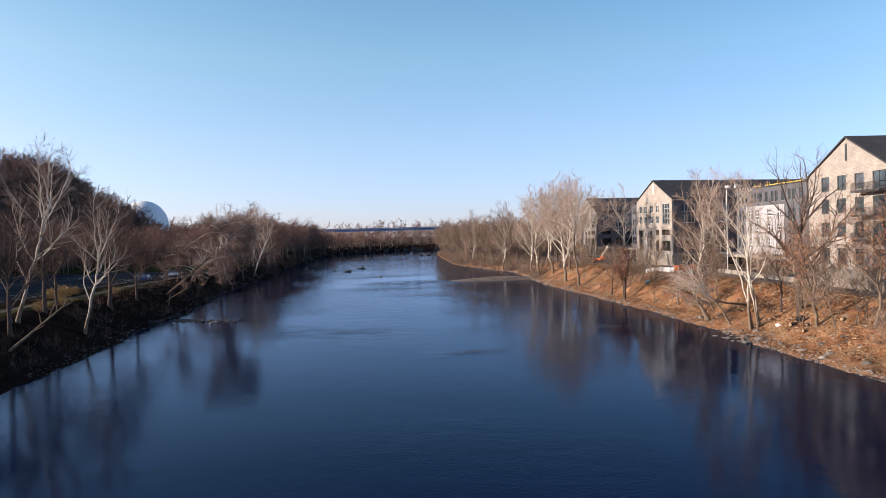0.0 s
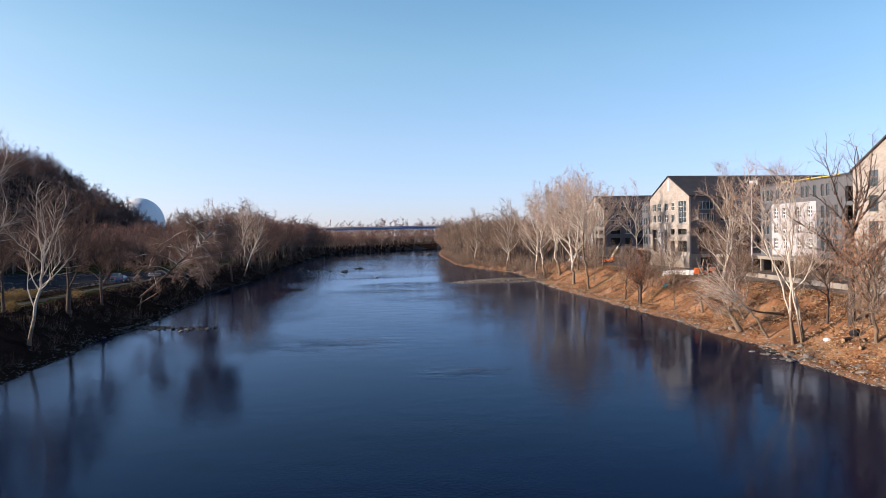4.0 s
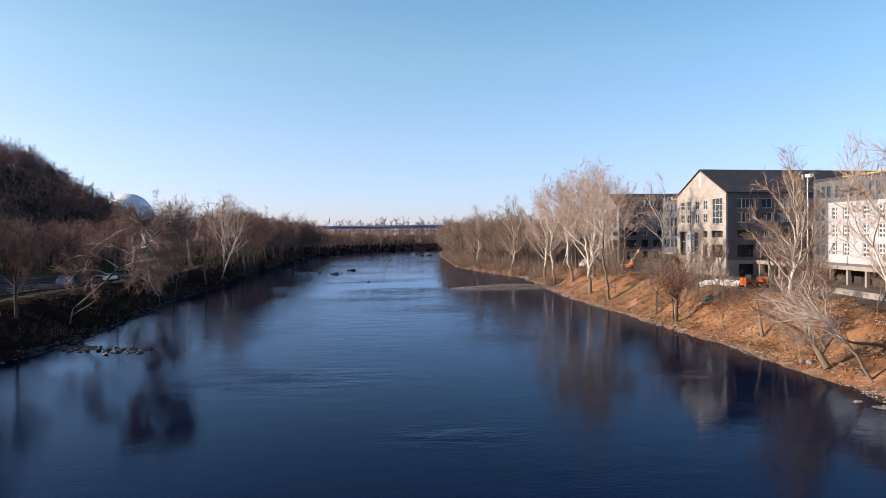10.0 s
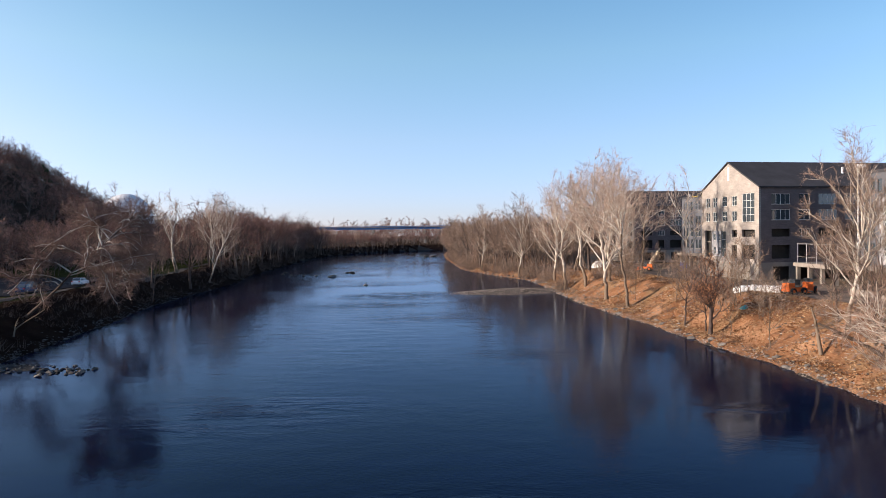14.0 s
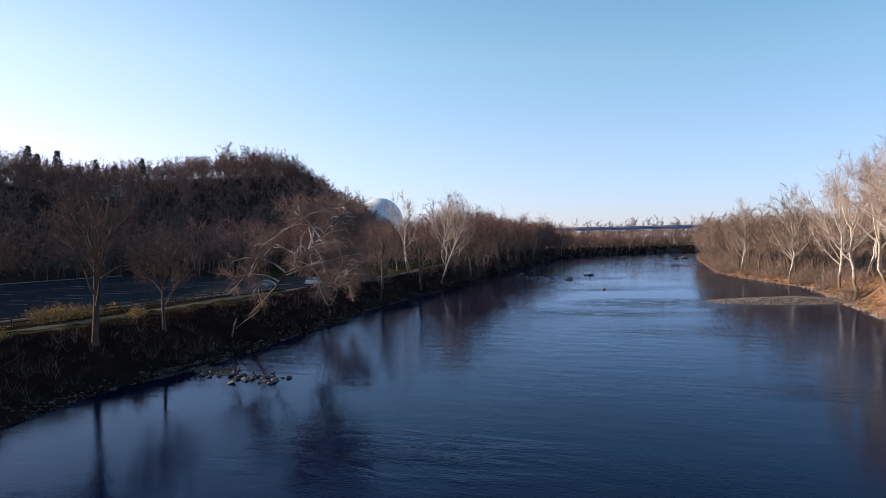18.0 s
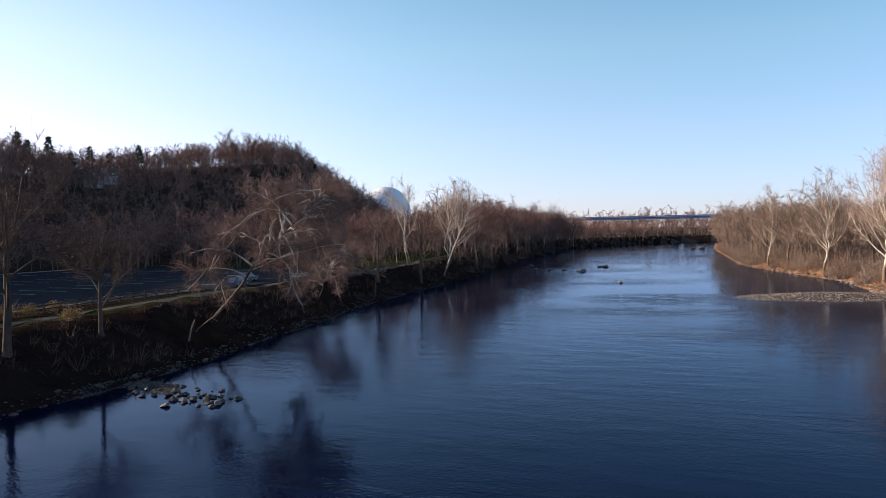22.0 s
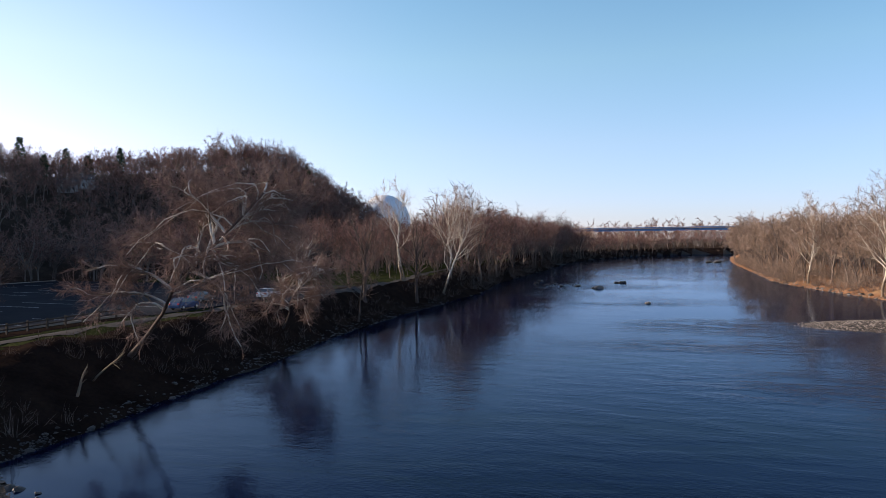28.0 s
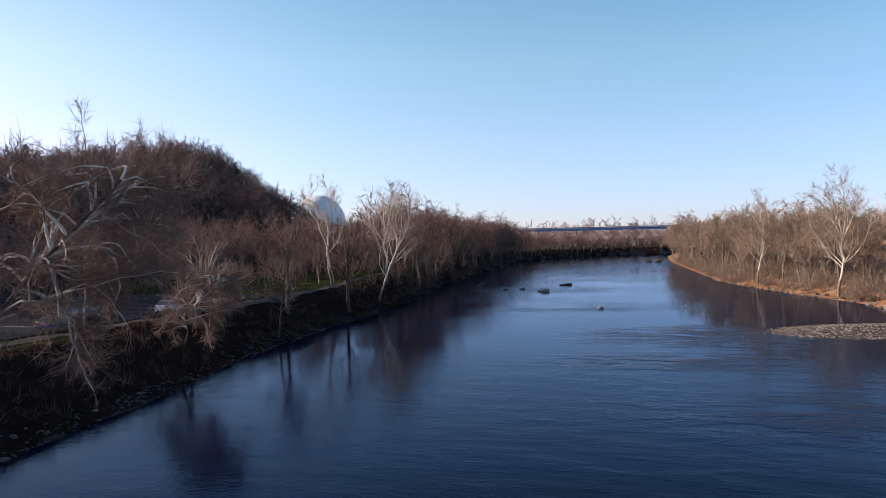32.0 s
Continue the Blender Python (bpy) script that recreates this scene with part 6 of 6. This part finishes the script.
log(-54.6, 87.0, 35, -36, 9, 0.2, M["brown_bark"], "dead trunk leaning on the west bank", 0.1)
M["cut_wood"] = material("fresh_cut_wood", (0.36, 0.25, 0.16), 0.9, 0.3, 3.0, 20.0, 0)


def cut_log(x, y, turn, length, radius, bark):
    t = thing("cut_log", "short sawn log with a pale end lying on the slope", "log", "sawn logs", at=pose(x, y, float(height(x, y)) + radius * 0.75, 0, -6, turn))
    w = Wood()
    w.tube([(-length / 2, 0, 0), (-length / 6, 0.02, 0.01), (length / 6, -0.02, 0), (length / 2, 0, 0)], [radius, radius * 0.96, radius * 0.97, radius * 0.9], 12)
    part("bark", w.mesh("bark", M[bark]), t)
    for s in (-1, 1):
        e = Wood()
        e.tube([(s * (length / 2 - 0.05), 0, 0), (s * (length / 2 + 0.004), 0, 0), (s * (length / 2 + 0.006), 0, 0)], [radius * 0.89, radius * 0.89, 0.004], 12)
        part("sawn_end", e.mesh("sawn_end", M["cut_wood"]), t, "pale sawn end")


for x, y, a, ln, r, bk in ((45.1, 91.1, 200, 0.9, 0.36, "brown_bark"), (45.2, 94.2, 20, 1.6, 0.42, "dark_bark"), (48.8, 88.9, 220, 1.0, 0.38, "brown_bark"), (46.0, 92.4, 70, 1.5, 0.25, "brown_bark"), (44.3, 88.6, 150, 2.2, 0.18, "white_bark")):
    cut_log(x, y, a, ln * 0.75, r * 0.6, bk)
log(42.3, 131.2, 100, -70, 5.4, 0.24, M["white_bark"], "pale broken trunk leaning on the east slope")
log(44.0, 121.0, 170, -20, 8, 0.25, M["brown_bark"], "dark fallen trunk on the east slope", 0.2)
log(47.0, 113.0, 190, -14, 7, 0.2, M["white_bark"], "pale fallen limb on the east slope", 0.2)
log(45.0, 104.0, 40, -12, 6, 0.18, M["brown_bark"], "dark fallen limb on the east slope")
log(31.5, 240.0, 200, -2, 5, 0.15, M["brown_bark"], "driftwood on the gravel bar")
log(40.6, 112.2, 150, -60, 4.4, 0.4, M["white_bark"], "pale broken trunk with flared roots at the waterline")
log(-61.6, 154.8, -14, -34, 6.4, 0.09, M["white_bark"], "thin pale dead branch leaning on the west bank")
log(-59.8, 151.5, 80, -72, 2.6, 0.13, M["white_bark"], "pale broken stub on the west bank")

# ---- the building site ----
M["bag"] = material("white_woven_bag", (0.72, 0.71, 0.7), 0.8, 0.12, 1.2, 8.0, 0.5, 0.05, per_object=0.2)
M["orange"] = material("orange_machine_paint", (0.75, 0.17, 0.04), 0.5, 0.2, 1.0, 8.0, 0)
M["cream"] = material("cream_boom_paint", (0.62, 0.54, 0.4), 0.5, 0.15, 1.0, 8.0, 0)
M["blue_plastic"] = material("blue_plastic", (0.06, 0.1, 0.42), 0.5, 0.1, 1.0, 8.0, 0)
M["tarp"] = material("turquoise_tarpaulin", (0.06, 0.42, 0.45), 0.6, 0.2, 1.0, 6.0, 0.4, 0.05)
M["white_tarp"] = material("white_tent_fabric", (0.78, 0.76, 0.73), 0.7, 0.08, 0.5, 6.0, 0.3, 0.03)


def lump(name, sx, sy, sz, mat, seed, pillow=0.6):
    bm = bmesh.new()
    bmesh.ops.create_icosphere(bm, subdivisions=3, radius=1.0)
    for v in bm.verts:
        p = v.co
        k = noise.noise(p * 1.7 + Vector((seed, 0, 0))) * 0.16
        q = [math.copysign(abs(c) ** pillow, c) for c in p]
        v.co = (q[0] * sx * (1 + k), q[1] * sy * (1 + k), (q[2] * (1 + k) + 0.85) * sz)
    me = bpy.data.meshes.new(name)
    bm.to_mesh(me)
    bm.free()
    me.materials.append(mat)
    me.polygons.foreach_set("use_smooth", np.ones(len(me.polygons), dtype=bool))
    return me


BAGS = [lump("bulk_bag", 0.55, 0.55, 0.6, M["bag"], 1.0), lump("bulk_bag", 0.58, 0.52, 0.66, M["bag"], 5.0)]
for k in range(9):
    x, y = 47.2 + 0.62 * k, 166.6 - 0.72 * k
    thing("bulk_bag", "white woven bulk bag on the bank top", "bag", "row of bulk bags", data=BAGS[k % 2], at=pose(x, y, float(height(x, y)) - 0.06, 0, 0, 33 * k))
thing("tarpaulin", "crumpled turquoise tarpaulin on the slope", "tarpaulin", data=lump("tarpaulin", 0.75, 0.48, 0.24, M["tarp"], 3.0, 1.15), at=pose(43.7, 155.2, float(height(43.7, 155.2)) - 0.08, 0, -18, 30))
thing("tent", "rounded white fabric shelter on the building site", "tent", data=lump("tent", 3.4, 2.6, 1.9, M["white_tarp"], 2.0, 0.8), at=pose(50, 281, float(height(50, 281)) - 0.3, 0, 0, 15))


M["black_plastic"] = material("black_plastic", (0.02, 0.02, 0.022), 0.5, 0.2, 2.0, 10.0, 0.2, 0.01)
thing("plastic_sack", "crumpled white plastic sack on the leaf-littered slope", "sack", data=lump("plastic_sack", 0.42, 0.5, 0.28, M["bag"], 9.0, 1.2), at=pose(45.0, 98.0, float(height(45.0, 98.0)) - 0.05, 0, 14, 40))


def tub(x, y):
    t = thing("plastic_tub", "black plastic tub lying on the slope", "tub", at=pose(x, y, float(height(x, y)) + 0.36, 80, 10, 30))
    w = Wood()
    w.tube([(0, 0, -0.45), (0, 0, -0.44), (0, 0, 0.4), (0, 0, 0.45), (0, 0, 0.45), (0, 0, -0.38)], [0.02, 0.34, 0.42, 0.46, 0.4, 0.32], 16)
    part("shell", w.mesh("shell", M["black_plastic"]), t)
    for s in (-1, 1):
        h = Wood()
        a = np.linspace(0, math.pi, 7)
        h.tube(np.stack([s * (0.44 + 0.08 * np.sin(a)), 0.13 * np.cos(a), np.full(7, 0.34)], -1), np.full(7, 0.02), 5)
        part("handle", h.mesh("handle", M["black_plastic"]), t)


tub(46.3, 94.6)


def wheel_parts(t, spots, r=0.5, w=0.36):
    for x, y in spots:
        k = Wood()
        k.tube([(x, y - w / 2, r), (x, y - w / 2 + 0.02, r), (x, y + w / 2 - 0.02, r), (x, y + w / 2, r)], [r * 0.6, r, r, r * 0.6], 14)
        wh = part("wheel", k.mesh("wheel", M["tyre"]), t)
        part("hub", Boxes().box(x - 0.16, x + 0.16, y - w / 2 - 0.03, y + w / 2 + 0.03, r - 0.16, r + 0.16).mesh("hub", M["orange"]), wh)


def machine(x, y, turn, label, boom=None):
    t = thing("loader", label, "construction machine", "orange machines on the site", at=pose(x, y, float(height(x, y)), 0, 0, turn))
    part("chassis", Boxes().box(-1.6, 1.6, -0.75, 0.75, 0.45, 1.05).box(-1.6, -0.5, -0.7, 0.7, 1.05, 1.7).mesh("chassis", M["orange"]), t)
    part("bucket", Boxes().prism([(1.65, 0.2), (2.5, 0.15), (2.45, 0.25), (1.8, 0.4), (1.85, 0.95), (1.7, 0.95)], -0.85, 0.85).mesh("bucket", M["orange"]), t)
    cab = Boxes()
    for px in (-0.45, 0.55):
        for py in (-0.6, 0.52):
            cab.box(px, px + 0.08, py, py + 0.08, 1.05, 2.1)
    cab.box(-0.5, 0.7, -0.65, 0.65, 2.1, 2.2)
    c = part("cab", cab.mesh("cab", M["frame_dark"]), t)
    part("pane", Boxes().box(-0.36, 0.54, -0.56, 0.56, 1.06, 2.09).mesh("pane", M["glass"]), c)
    wheel_parts(t, [(-1.0, -0.93), (-1.0, 0.93), (1.0, -0.93), (1.0, 0.93)])
    if boom:
        b = part("boom", Boxes().box(0, boom, -0.3, 0.3, -0.32, 0.32).mesh("boom", M["cream"]), t, "cream telescopic boom", pose(-1.0, 0.0, 1.75, 0, -48, 150))
        part("inner_boom", Boxes().box(boom, boom + 1.3, -0.2, 0.2, -0.2, 0.2).mesh("inner_boom", M["frame_dark"]), b)


machine(52.6, 159.0, 20, "orange wheeled loader parked on the bank top")
machine(56.0, 161.5, 60, "orange wheeled loader beside the bank edge")
machine(49.0, 226.5, 150, "orange telehandler with a raised cream boom", boom=4.2)


def toilet(x, y):
    t = thing("portable_toilet", "blue plastic portable toilet on the site", "portable toilet", at=pose(x, y, float(height(x, y)), 0, 0, 15))
    part("cabin", Boxes().box(-0.58, 0.58, -0.58, 0.58, 0.05, 2.1).mesh("cabin", M["blue_plastic"]), t)
    part("door", Boxes().box(-0.62, -0.584, -0.42, 0.42, 0.15, 1.95).mesh("door", M["blue_plastic"]), t)
    part("roof", Boxes().prism([(-0.64, 2.104), (0.64, 2.104), (0.5, 2.3), (-0.5, 2.3)], -0.64, 0.64).mesh("roof", M["frame_white"]), t, "white translucent roof")
    part("base", Boxes().box(-0.66, 0.66, -0.66, 0.66, -0.1, 0.046).mesh("base", M["frame_dark"]), t)


toilet(57.5, 224.5)
for k in range(12):
    y = 120 + k * 3.3
    x = 60.5 + 0.1 * math.sin(k)
    b = Boxes().prism([(-0.3, 0), (0.3, 0), (0.12, 0.35), (0.1, 0.85), (-0.1, 0.85), (-0.12, 0.35)], -1.6, 1.6).mesh("barrier", M["concrete"])
    thing("concrete_barrier", "pale concrete barrier along the site edge", "barrier", "site barriers", data=b, at=pose(x, y, float(height(x, y)) - 0.02, 0, 0, 1.5 * (k % 3) - 1.5))


def podium():
    p = thing("podium", "concrete parking podium with open bays between the blocks", "podium", at=pose(66.5, 0, 0))
    part("slab", Boxes().box(0, 22, 173.2, 188.4, 8.3, 9.0).mesh("slab", M["concrete"]), p)
    # the open garage's shade is put into this wall's colour
    part("back_wall", Boxes().box(8, 8.4, 173.2, 188.0, 5, 8.3).mesh("back_wall", M["interior"]), p)
    for k in range(4):
        part("column", Boxes().box(0.2, 0.8, 174 + 4.4 * k, 174.6 + 4.4 * k, 5, 8.3).mesh("column", M["concrete"]), p)
    r = thing("guard_frame", "white temporary guard frame on the podium", "guard rail", at=pose(66.9, 0, 9.0))
    for k in range(5):
        part("post", Boxes().box(0, 0.05, 173.6 + 3.5 * k, 173.65 + 3.5 * k, 0, 3.5).mesh("post", M["frame_white"]), r)
    for z in (1.1, 3.5):
        part("beam", Boxes().box(0.052, 0.1, 173.5, 187.9, z, z + (0.1 if z > 2 else 0.05)).mesh("beam", M["siding"]), r)


podium()
